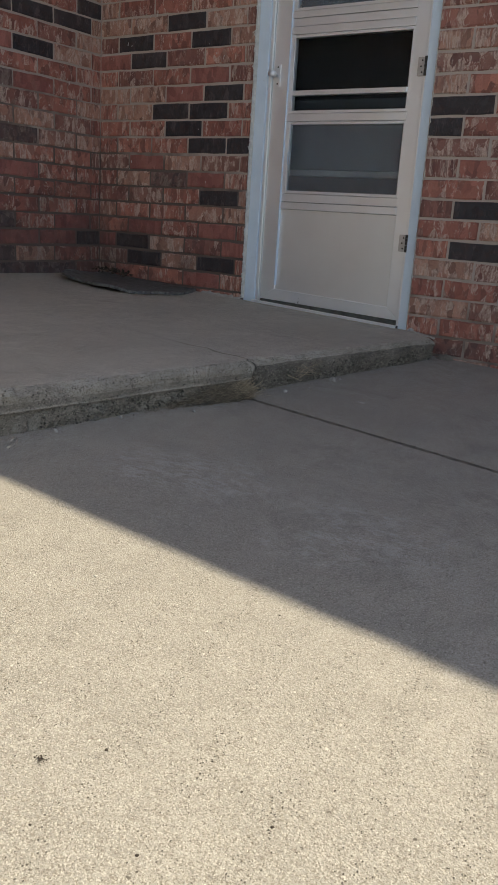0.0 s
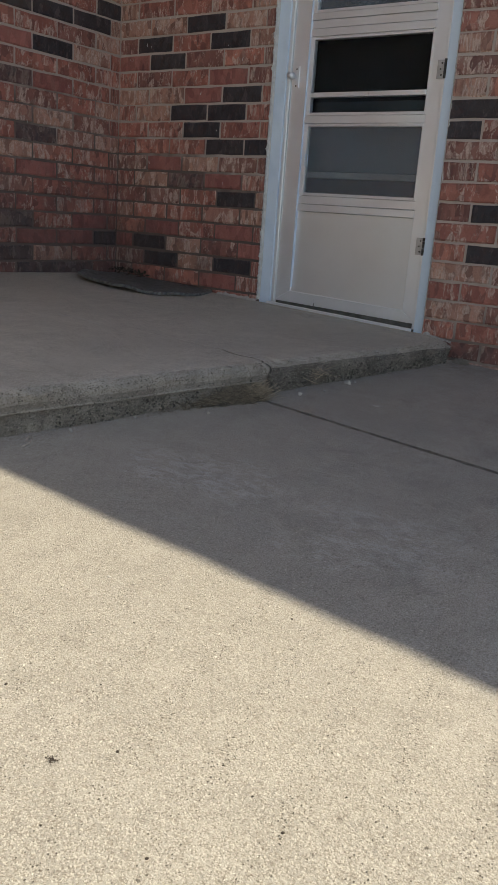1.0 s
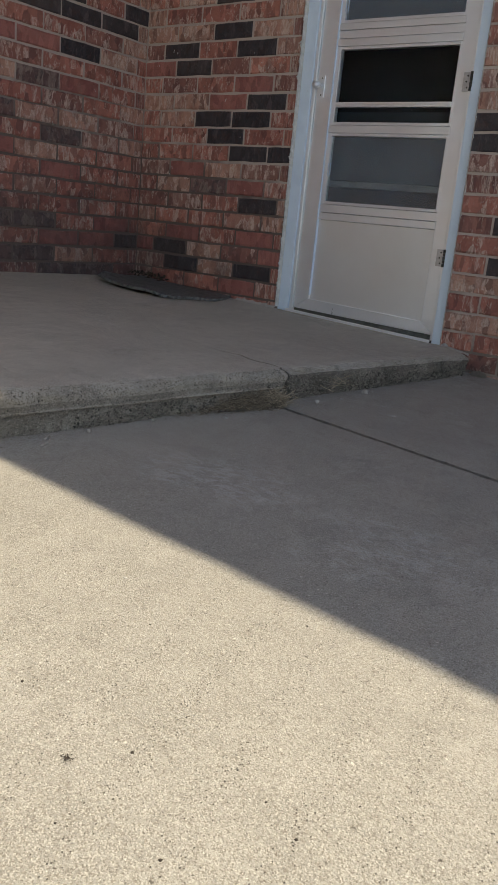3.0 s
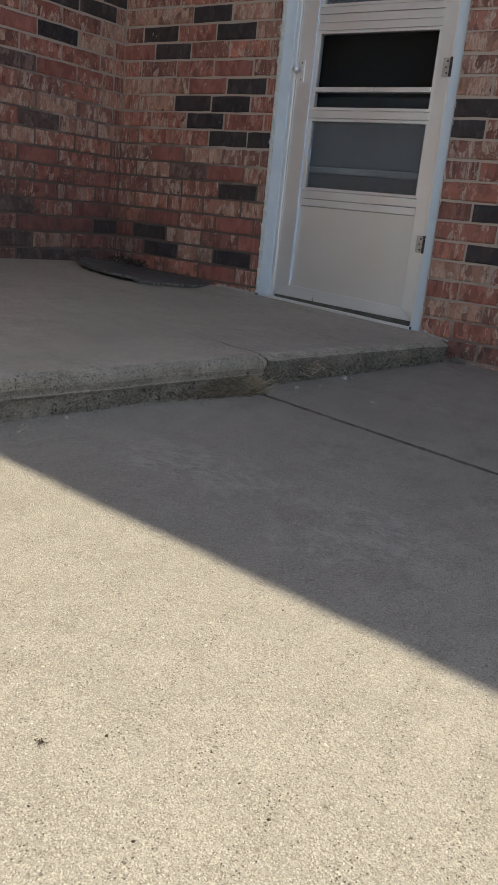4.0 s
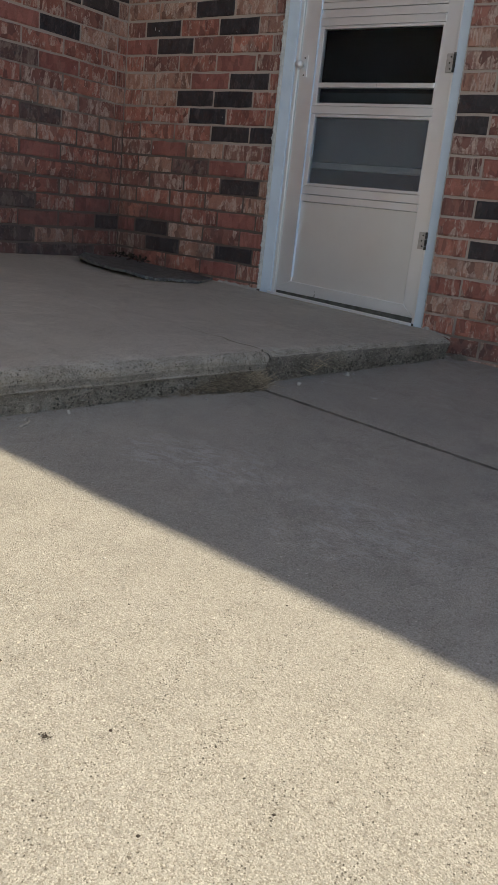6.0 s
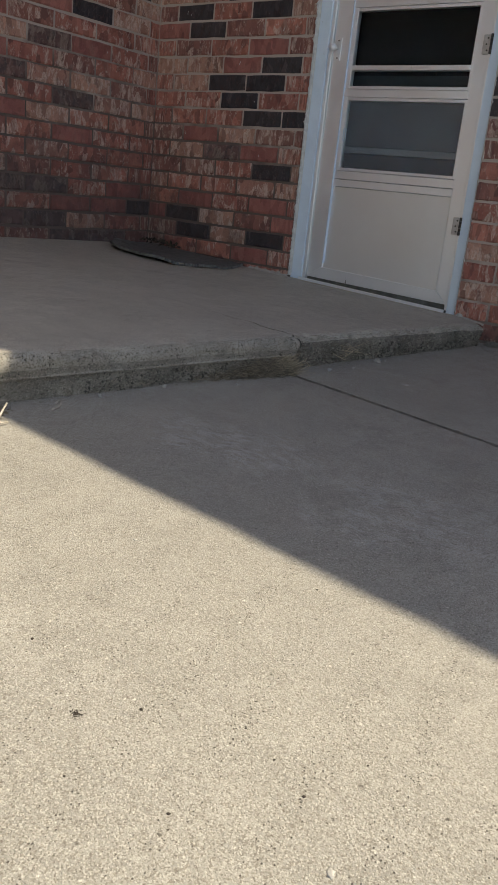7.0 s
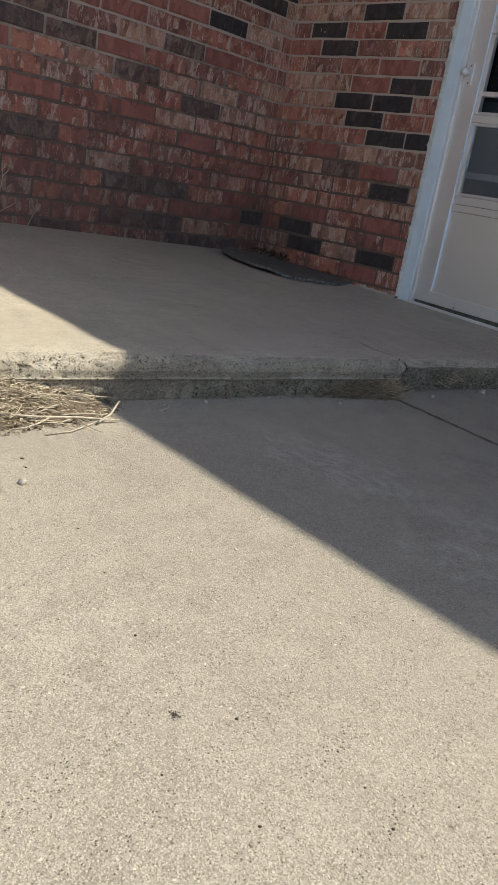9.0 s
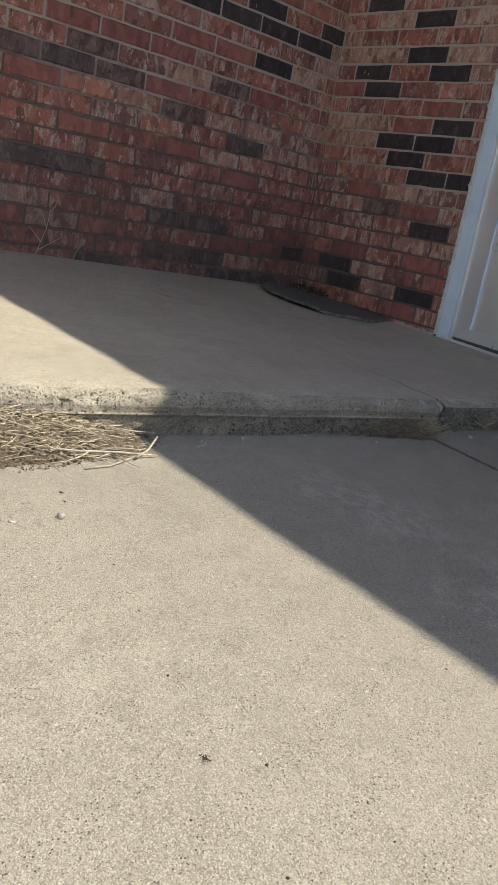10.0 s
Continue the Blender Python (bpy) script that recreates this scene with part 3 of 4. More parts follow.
tagged(part("shadow_roof", bm, ROOFING, None), kind="structure")
# unseen wall added behind the camera to bounce cool light onto the bricks
tagged(part("bounce_wall", box((-6, -5.2, -0.5), (14, -5.0, 3.0)), BOUNCE_PAINT, None), kind="structure")
tagged(part("wall_back", box((-0.25, 1.6, -0.5), (9, 1.8, 2.45)), MORTAR, None), kind="structure")

# ---------------------------------------------------------------- door opening
FACE, LEAF = 0.018, 0.036
frame_ob = tagged(new("door_frame"), "white painted wooden door frame with ragged caulk edges", "door frame")
for x0, x1 in ((LEFT - 0.001, 0.872), (1.525, RIGHT + 0.001)):
    z0 = porch_z((x0 + x1) / 2, 0) - 0.01
    bm = box((x0, FACE, z0), (x1, 0.22, TOP), 0.004)
    part("jamb", bm, PAINT, frame_ob)
for x0, x1 in ((0.873, 0.890), (1.507, 1.524)):
    part("door_stop", box((x0, 0.072, -0.05), (x1, 0.20, TOP - 0.055), 0.003), PAINT, frame_ob)
part("head", box((0.873, FACE + 0.001, TOP - 0.055), (1.524, 0.22, TOP), 0.004), PAINT, frame_ob)


def ragged(name, parent, x_of, z0, z1, width, seed, label):
    """Caulk smeared along an upright edge: a lumpy ribbon."""
    verts, faces = [], []
    count = int((z1 - z0) / 0.003)
    for i in range(count + 1):
        z = z0 + (z1 - z0) * i / count
        grow = max(0.0, noise.noise(Vector((seed, z * 34, 0))) - 0.02) * width * 3.4
        jag = 1.3 * width * noise.noise(Vector((seed, z * 210, 4)))
        x, side = x_of
        out = max(0.001, grow + jag)
        verts += [(x - side * 0.004, FACE - 0.0015, z), (x, FACE - 0.006 - 0.3 * out, z), (x + side * out * 0.5, 0.0 - 0.0022, z), (x + side * out, 0.004, z)]
        if i:
            b = 4 * (i - 1)
            faces += [(b + j, b + j + 1, b + j + 5, b + j + 4) for j in range(3)]
    ob = new(name, mesh_from(name, verts, faces, CAULK, True))
    ob.parent = parent
    return tagged(ob, label)


ragged("caulk", frame_ob, (LEFT + 0.001, -1), -0.02, TOP, 0.0085, 2.0, "ragged white caulk")
ragged("caulk", frame_ob, (RIGHT + 0.0045, 1), -0.06, TOP, 0.0045, 8.0, "ragged white caulk")
# threshold strip
bm = bmesh.new()
for (x0, x1) in ((0.873, 1.524),):
    box((x0, -0.004, -0.012), (x1, 0.010, 0.004), 0.003, bm)
threshold = part("threshold", bm, ALU, frame_ob, "thin aluminium threshold strip")
# dark bar added for the shade in the gap below the leaf
part("gap_shade", box((0.873, 0.0105, -0.09), (1.524, 0.20, -0.052), 0.002), SCREW, frame_ob, "dark bar standing in for the shaded gap below the door leaf")
slope = math.atan((porch_z(1.524, 0) - porch_z(0.873, 0)) / 0.651)
threshold.matrix_basis = Matrix.Translation((0, 0, porch_z(0, 0) + 0.006)) @ Matrix.Rotation(-slope, 4, 'Y')

# ---------------------------------------------------------------- storm door
door = tagged(new("door_1"), "closed aluminium storm door with three panes and kick panel", "storm door", kind="structure")
Z0 = -0.014


def member(name, x0, x1, z0, z1, y0=LEAF, y1=LEAF + 0.030, bevel=0.0025, mat=ALU, parent=door, label=""):
    bm = box((x0, y0, z0), (x1, y1, z1), bevel)
    if z0 <= Z0:
        for v in bm.verts:
            if v.co.z < Z0 + 0.012:
                v.co.z += 0.7 * (porch_z(v.co.x, 0) - porch_z(0.888, 0))
    return part(name, bm, mat, parent, label)


def prism(name, outline, y0, y1, mat=ALU, bevel=0.002):
    """A flat member with that outline in x and z."""
    bm = bmesh.new()
    near = [bm.verts.new((x, y0, z)) for x, z in outline]
    rear = [bm.verts.new((x, y1, z)) for x, z in outline]
    bm.faces.new(near)
    bm.faces.new(rear)
    for i in range(len(outline)):
        j = (i + 1) % len(outline)
        bm.faces.new((near[i], near[j], rear[j], rear[i]))
    bmesh.ops.bevel(bm, geom=[e for e in bm.edges if e.verts[0] in near and e.verts[1] in near], offset=bevel, segments=2, affect='EDGES', profile=0.6)
    return part(name, bm, mat, door)


# z-bar on the jambs, then the leaf
member("z_bar", 0.8725, 0.886, -0.03, TOP - 0.058, 0.026, 0.060)
member("z_bar", 1.513, 1.5245, -0.045, TOP - 0.058, 0.026, 0.060)
RIGHT_FALL = 0.7 * (porch_z(1.511, 0) - porch_z(0.888, 0))
prism("stile", [(0.888, Z0 + 0.004), (0.957, 0.0305), (0.957, TOP - 0.062), (0.888, TOP - 0.062)], LEAF, LEAF + 0.030)
prism("stile", [(1.511, Z0 + 0.004 + RIGHT_FALL), (1.511, TOP - 0.062), (1.464, TOP - 0.062), (1.464, 0.0125)], LEAF, LEAF + 0.030)
# lip coloured white to give the stile its bright highlight line
member("lip", 0.957, 0.9605, 0.045, TOP - 0.10, LEAF - 0.005, LEAF + 0.02, 0.001, PAINT)
# bottom rail, bevelled up to the kick panel
prism("bottom_rail", [(0.888, Z0), (1.511, Z0 + RIGHT_FALL), (1.511, Z0 + 0.003 + RIGHT_FALL), (1.464, 0.0115), (0.957, 0.0295), (0.888, Z0 + 0.003)], LEAF, LEAF + 0.030, ALU, 0.0015)
member("sweep", 0.888, 1.511, Z0 - 0.022, Z0 - 0.001, LEAF + 0.006, LEAF + 0.022, 0.001, RUBBER, door, "dark rubber sweep")
member("kick_panel", 0.957, 1.464, 0.008, 0.344, LEAF + 0.008, LEAF + 0.014, 0.001, ALU_PANEL)
for z0, z1, d in ((0.345, 0.372, 0), (0.3735, 0.404, 0.003), (0.671, 0.698, 0), (0.977, 1.003, 0), (1.0045, 1.032, 0.003), (1.0335, 1.056, 0.0)):
    member("rail", 0.957, 1.464, z0, z1, LEAF + d)


def sash(z0, z1, dusty, bar):
    s = 0.011
    y0, y1 = LEAF + 0.002, LEAF + 0.026
    holder = part("sash", box((0.9605, y0, z0), (0.979, y1, z1), 0.002), ALU, door)
    for a, b in (((1.4585 - 0.004, y0, z0), (1.464, y1, z1)), ((0.979, y0, z0), (1.4545, y1, z0 + s)), ((0.979, y0, z1 - s), (1.4545, y1, z1))):
        part("sash_rail", box(a, b, 0.002), ALU, holder)
    pane = part("pane", box((0.976, LEAF + 0.012, z0 + s - 0.002), (1.457, LEAF + 0.015, z1 - s + 0.002)), DUSTY if dusty else GLASS, holder)
    pane.visible_shadow = False
    if bar:
        part("meeting_rail", box((0.979, y0 - 0.003, bar - 0.009), (1.4545, y1, bar + 0.009), 0.003), ALU, holder)
    return holder


sash(0.405, 0.670, True, None)
sash(0.699, 0.976, False, 0.772)
sash(1.057, 1.36, True, None)
sash(1.40, 1.90, False, None)
member("rail", 0.957, 1.464, 1.361, 1.399)
member("rail", 0.957, 1.464, 1.901, TOP - 0.062)
# lift latches in the panes
for z in (0.535, 1.115):
    bm = bmesh.new()
    for a, b in (((0.983, 0.030, z - 0.022), (0.983, 0.030, z + 0.022)), ((0.983, 0.030, z + 0.022), (0.991, 0.034, z + 0.022)), ((0.983, 0.030, z - 0.022), (0.991, 0.034, z - 0.022)), ((0.991, 0.034, z - 0.022), (0.991, 0.034, z + 0.022))):
        rod(bm, a, b, 0.0016, 8)
    part("lift_latch", bm, PAINT, door, "small white lift latch")
# push-button knob on its plate
knob_plate = part("knob_plate", box((0.908, LEAF - 0.004, 0.798), (0.923, LEAF, 0.876), 0.0015), ALU, door)
bm = bmesh.new()
rod(bm, (0.9005, LEAF, 0.840), (0.9005, LEAF - 0.022, 0.840), 0.006, 16)
rod(bm, (0.9005, LEAF - 0.020, 0.840), (0.9005, LEAF - 0.038, 0.840), 0.0145, 20, 0.0125)
part("knob", bm, ALU, knob_plate, "round dull aluminium knob", True)
for z in (0.806, 0.866):
    part("screw", rod(bmesh.new(), (0.9115, LEAF - 0.0035, z), (0.9115, LEAF - 0.0055, z), 0.0028, 10), SCREW, knob_plate)
# hinges
for z in (0.248, 0.842, 1.55):
    hinge = part("hinge", box((1.492, 0.023, z - 0.030), (1.5235, LEAF + 0.002, z + 0.030), 0.001), STEEL, door, "dull steel butt hinge")
    bm = bmesh.new()
    for i in range(5):
        rod(bm, (1.5245, 0.0155, z - 0.031 + 0.0126 * i), (1.5245, 0.0155, z - 0.0195 + 0.0126 * i), 0.0046, 12)
    part("barrel", bm, SCREW, hinge, "", True)
    for i in (-1, 0, 1):
        part("screw", rod(bmesh.new(), (1.505 + 0.004 * (i % 2), 0.0235, z + 0.019 * i), (1.505 + 0.004 * (i % 2), 0.0212, z + 0.019 * i), 0.003, 10), SCREW, hinge)

# inner door behind the panes, the unlit room's dark put into its colour
inner = tagged(new("door_2"), "closed inner door behind the storm door, near-black for its unlit room", "door", kind="structure")
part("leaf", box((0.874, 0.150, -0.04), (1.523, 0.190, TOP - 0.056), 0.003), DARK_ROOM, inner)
# sheets and rail added to give the panes their grey bands
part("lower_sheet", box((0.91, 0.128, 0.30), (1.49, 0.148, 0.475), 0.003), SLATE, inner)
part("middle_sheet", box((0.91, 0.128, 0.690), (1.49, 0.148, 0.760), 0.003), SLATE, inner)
part("cross_rail", box((0.91, 0.122, 0.4765), (1.49, 0.149, 0.500), 0.004), RAIL_GREY, inner)
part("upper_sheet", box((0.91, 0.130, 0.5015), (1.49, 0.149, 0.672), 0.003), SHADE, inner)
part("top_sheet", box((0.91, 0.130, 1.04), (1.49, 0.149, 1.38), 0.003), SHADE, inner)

# ---------------------------------------------------------------- rubber mat


def mat_thing():
    verts, faces = [], []
    rings, around = 10, 160
    cx, cy, ra, rb = 0.378, -0.020, 0.308, 0.440
    for side in (1, 0):
        for i in range(rings + 1):
            f = i / rings
            for j in range(around + 1):
                a = math.pi + math.pi * j / around
                ca, sa = math.cos(a), math.sin(a)
                # moulded ribs along the rim where it still lies flat
                rib = 1 - (0.010 * (1 + math.sin(j * 1.9)) if i == rings and j > 92 else 0.0)
                rib -= 0.012 * f * noise.noise(Vector((j * 0.09, 3, 1)))
                x = cx + ra * f * rib * math.copysign(abs(ca) ** 0.56, ca)
                y = cy + rb * f * rib * math.copysign(abs(sa) ** 0.62, sa)
                y -= 0.20 * f * (x - cx) * abs(sa) + 0.012 * f * noise.noise(Vector((j * 0.05, 9, 1)))
                if x > cx:
                    x -= 0.30 * (x - cx) * max(0.0, 1 + y / 0.22)
                over = max(0.0, 0.012 - x)
                x += over
                # the front edge has curled up and stands clear of the slab
                curl = max(0.0, min(1.0, (0.66 - x) / 0.16)) * max(0.0, min(1.0, (-0.10 - y) / 0.18))
                lift = 0.002 + 0.012 * curl * f ** 4 + 0.003 * f ** 4 * math.sin(9 * a) + 0.004 * max(0.0, 1 - x / 0.25) * f ** 3 + 0.2 * over
                rim = 0.0015 if i >= rings - 1 else 0.0
                verts.append((x, y, porch_z(x, y) + lift + (0.009 + rim) * side))
    w = around + 1
    n = (rings + 1) * w
    for i in range(rings):
        for j in range(around):
            a, b, c, d = i * w + j, i * w + j + 1, (i + 1) * w + j + 1, (i + 1) * w + j
            faces.append((a, d, c, b))
            faces.append((n + a, n + b, n + c, n + d))
    for j in range(around):
        a, b = rings * w + j, rings * w + j + 1
        faces.append((a, n + a, n + b, b))
    outer = (rings - 1) * around * 2
    body_faces = [q for k, q in enumerate(faces) if k < outer or (k < rings * around * 2 and k % 2)]
    rim_faces = [q for k, q in enumerate(faces) if k >= rings * around * 2 or (k >= outer and k % 2 == 0)]
    ob = new("door_mat", mesh_from("door_mat", verts, body_faces, RUBBER))
    rim = new("rim", mesh_from("rim", verts, rim_faces, RIM))
    rim.parent = ob
    tagged(rim, "greyed ribbed rubber edge")
    return tagged(ob, "worn black half-round rubber mat curling up against the bricks", "mat")


mat_thing()

# ---------------------------------------------------------------- debris


def mound(name, material, cx, cy, rx, ry, height, seed, label):
    verts, faces = [], []
    n = 110
    for i in range(n + 1):
        for j in range(n + 1):
            u, v = 2 * i / n - 1, 2 * j / n - 1
            x, y = cx + u * rx, cy + v * ry
            d = math.sqrt(u * u + v * v) + 0.22 * noise.noise(Vector((u * 2.3, v * 2.3, seed)))
            h = height * max(-0.25, 1 - d ** 1.6)
            h += 0.005 * noise.noise(Vector((x * 60, y * 60, seed))) + 0.004 * noise.noise(Vector((x * 170, y * 170, seed))) + 0.003 * abs(noise.noise(Vector((x * 420, y * 420, seed))))
            verts.append((x, y, ground_z(x, y) + h - 0.003))
    for i in range(n):
        for j in range(n):
            a = i * (n + 1) + j
            faces.append((a, a + n + 1, a + n + 2, a + 1))
    ob = new(name, mesh_from(name, verts, faces, material))
    return tagged(ob, label, kind="stuff")


mound("soil_heap", SOIL, edge_x(-2.3) - 0.01, -2.33, 0.135, 0.41, 0.066, 3.0, "dry brown soil heaped against the step")
mound("soil_heap", ROOT_SOIL, 1.628, -1.225, 0.028, 0.13, 0.016, 8.0, "dry soil with roots heaped below the porch crack")


mound("soil_heap", GREY_SOIL, 1.735, -0.012, 0.035, 0.040, 0.018, 5.0, "small drift of grey dirt where step and wall meet")


def stalk(x, y, z, length, heading, lift, radius, bend):
    pts = []
    px, py, pz = x, y, z
    h = heading
    steps = 6
    for i in range(steps + 1):
        pts.append(Vector((px, py, pz)))
        h += rnd.uniform(-bend, bend)
        px += math.cos(h) * length / steps
        py += math.sin(h) * length / steps
        pz = max(ground_z(px, py) + radius, pz + lift * length / steps + rnd.uniform(-0.1, 0.1) * length / steps)
    return tube(pts, radius, 5, 0.6)


def heap_z(x, y, cx, cy, rx, ry, height):
    d = math.hypot((x - cx) / rx, (y - cy) / ry)
    return ground_z(x, y) + height * max(0.0, 1 - d ** 1.6)


# crumbs of earth on both heaps
def crumbs(name, count, lo, hi, heap, label):
    pieces = []
    for i in range(count):
        y = rnd.uniform(lo, hi)
        x = edge_x(y) + rnd.uniform(-0.012, 1.15 * heap[2])
        if math.hypot((x - heap[0]) / heap[2], (y - heap[1]) / heap[3]) > 1.08:
            continue
        r = rnd.uniform(0.0010, 0.0026) * rnd.choice((1, 1, 1.5))
        p = Vector((x, y, heap_z(x, y, *heap) + 0.3 * r))
        ends = [p + Vector(d) * r * rnd.uniform(0.6, 1.3) for d in ((1, 0.2, 0), (-0.2, 1, 0), (-1, -0.1, 0), (0.1, -1, 0.1), (0, 0.1, 1), (0, 0, -1))]
        pieces.append((ends, [(0, 1, 4), (1, 2, 4), (2, 3, 4), (3, 0, 4), (1, 0, 5), (2, 1, 5), (3, 2, 5), (0, 3, 5)]))
    v, f = joined(pieces)
    tagged(new(name, mesh_from(name, v, f, CRUMBS)), label, "soil", kind="stuff")


crumbs("soil_crumbs", 4200, -2.76, -1.93, (edge_x(-2.3) - 0.01, -2.33, 0.135, 0.41, 0.066), "loose brown crumbs of earth on the straw heap")
crumbs("soil_crumbs", 220, -1.37, -1.10, (1.628, -1.225, 0.028, 0.13, 0.016), "loose crumbs of earth below the crack")

# loose straw over the sunlit heap: fine chaff, then long thin stalks lying mostly along the step
HEAP = (edge_x(-2.3) - 0.01, -2.33, 0.135, 0.41, 0.066)
pieces = []
for i in range(1500):
    y = rnd.uniform(-2.72, -1.97)
    x = edge_x(y) + rnd.uniform(-0.010, 0.098) * min(1.0, max(0.75, (-1.86 - y) / 0.20))
    z = heap_z(x, y, *HEAP) + rnd.uniform(0.0, 0.008)
    pieces.append(stalk(x, y, z, rnd.uniform(0.005, 0.026), rnd.uniform(0, 6.3), rnd.uniform(-0.12, 0.25), rnd.uniform(0.0004, 0.0010), 0.4))
for i in range(280):
    y = rnd.uniform(-2.72, -2.03)
    x = edge_x(y) + rnd.uniform(0.0, 0.105) * min(1.0, max(0.75, (-1.86 - y) / 0.20))
    z = heap_z(x, y, *HEAP) + rnd.uniform(0.002, 0.010)
    pieces.append(stalk(x, y, z, rnd.uniform(0.02, 0.065), rnd.gauss(1.55, 0.85) + rnd.choice((0, math.pi)), rnd.uniform(-0.14, 0.06), rnd.uniform(0.0005, 0.0010), 0.16))
# dry grass tucked below the lip
for i in range(420):
    y = rnd.uniform(-2.72, -2.10)
    x = edge_x(y) + rnd.uniform(-0.016, 0.012)
    pieces.append(stalk(x, y, heap_z(x, y, *HEAP) + rnd.uniform(-0.004, 0.006), rnd.uniform(0.008, 0.03), rnd.uniform(-1.6, 1.6), rnd.uniform(-0.3, 0.3), rnd.uniform(0.0003, 0.0007), 0.7))
v, f = joined(pieces)
tagged(new("straw", mesh_from("straw", v, f, STRAW)), "bleached straw and chaff scattered over the soil heap", "straw", kind="stuff")
# dead thatch below the crack, tan tuft at its end, roots along the riser
ROOTS = (1.628, -1.225, 0.032, 0.16, 0.020)
pieces = []
for i in range(2300):
    y = -1.13 - abs(rnd.gauss(0, 0.12))
    x = edge_x(y) + rnd.uniform(-0.014, 0.040) * max(0.3, 1 - abs(y + 1.20) / 0.30)
    z = max(heap_z(x, y, *ROOTS), ground_z(x, y)) + rnd.uniform(0.0, 0.026) * rnd.random()
    pieces.append(stalk(x, y, z, rnd.uniform(0.006, 0.026), rnd.uniform(0, 6.3), rnd.uniform(-0.5, 0.7), rnd.uniform(0.0003, 0.0007), 0.7))
v, f = joined(pieces)
tagged(new("dead_thatch", mesh_from("dead_thatch", v, f, THATCH)), "dark matted thatch of dead roots below the step", "thatch", kind="stuff")
pieces = []
for i in range(260):
    y = rnd.gauss(-1.145, 0.020)
    x = edge_x(y) + abs(rnd.gauss(0.010, 0.014))
    z = max(heap_z(x, y, *ROOTS), ground_z(x, y)) + rnd.uniform(0.0, 0.02)
    pieces.append(stalk(x, y, z, rnd.uniform(0.012, 0.040), rnd.uniform(0, 6.3), rnd.uniform(-0.3, 0.9), rnd.uniform(0.0003, 0.0007), 0.7))
for i in range(34):
    y = -0.885 + rnd.gauss(0, 0.022)
    x = edge_x(y) + rnd.uniform(-0.004, 0.008)
    pieces.append(stalk(x, y, ground_z(x, y) + rnd.uniform(0.015, 0.05), rnd.uniform(0.02, 0.055), rnd.choice((1.3, -1.6)) + rnd.gauss(0, 0.4), rnd.uniform(-0.4, 0.6), rnd.uniform(0.0003, 0.0006), 0.3))
v, f = joined(pieces)
tagged(new("dead_grass", mesh_from("dead_grass", v, f, GRASS)), "matted dead grass and roots below the step", "grass", kind="stuff")


def chip(p, r):
    """Eight-sided angular stone."""
    ends = [p + Vector(d) * r * rnd.uniform(0.6, 1.25) for d in ((1, 0.2, 0.1), (-0.2, 1, 0), (-1, -0.1, 0), (0.1, -1, 0.1), (0, 0.1, 0.9), (0, 0, -0.9))]
    return ends, [(0, 1, 4), (1, 2, 4), (2, 3, 4), (3, 0, 4), (1, 0, 5), (2, 1, 5), (3, 2, 5), (0, 3, 5)]


def aggregate(porch, y0, y1, count, lo, hi, sizes, material):
    """Stones laid bare by weather in the face of the step; lo, hi: the band below the tread."""
    pieces = []
    for i in range(count):
        y = rnd.uniform(y0, y1)
        ex = edge_x(y) - 1.6 * max(0.0, y + 0.075)
        full = porch_z(ex, y) - ground_z(ex, y)
        d = rnd.uniform(lo, hi) if hi else rnd.uniform(lo, full)
        r = rnd.uniform(*sizes) * rnd.choice((0.6, 0.8, 1.0, 1.5))
        back = 0.004 if d < 0.05 else 0.008 + 0.012 * (d - 0.05) / 0.1
        x = ex - back + rnd.uniform(-0.5, 0.25) * r + 0.008 * noise.noise(Vector((3.0 if y < -1.1 else 11.0, y * 5, -d * 9)))
        pieces.append(chip(Vector((x, y, porch_z(ex, y) - d)), r))
    v, f = joined(pieces)
    ob = new("aggregate", mesh_from("aggregate", v, f, material))
    ob.parent = porch
    tagged(ob, "angular stones laid bare in the weathered step", kind="stuff")


STONES = island_mat("bare_aggregate", (0.08, 0.075, 0.064), (0.38, 0.355, 0.30), 0.9)
aggregate(bpy.data.objects["porch_2"], -1.095, -0.01, 2600, 0.018, 0, (0.0014, 0.0042), STONES)
aggregate(bpy.data.objects["porch_1"], -1.75, -1.105, 1500, 0.050, 0, (0.0012, 0.0034), STONES)
aggregate(bpy.data.objects["porch_1"], -2.4, -1.105, 1500, 0.012, 0.044, (0.0010, 0.0024), STONES)

# leaf litter between the mat and the corner of the bricks
pieces = []
for i in range(70):
    x, y = 0.07 + rnd.uniform(-0.03, 0.16), -0.03 + rnd.uniform(-0.05, 0.012)
    p = Vector((x, y, porch_z(x, y) + 0.014 + rnd.uniform(0, 0.022)))
    u = Vector((rnd.gauss(0, 1), rnd.gauss(0, 1), rnd.gauss(0, 0.5))).normalized()
    w = u.orthogonal().normalized()
    a, b = rnd.uniform(0.006, 0.016), rnd.uniform(0.003, 0.007)
    bow = u.cross(w) * 0.3 * b
    pieces.append(([p - u * a, p - w * b + bow, p + u * a, p + w * b + bow, p + bow * 2], [(0, 1, 4), (1, 2, 4), (2, 3, 4), (3, 0, 4)]))
v, f = joined(pieces)
tagged(new("leaf_litter", mesh_from("leaf_litter", v, f, LITTER)), "brown dead leaves blown behind the rubber mat", "leaves", kind="stuff")


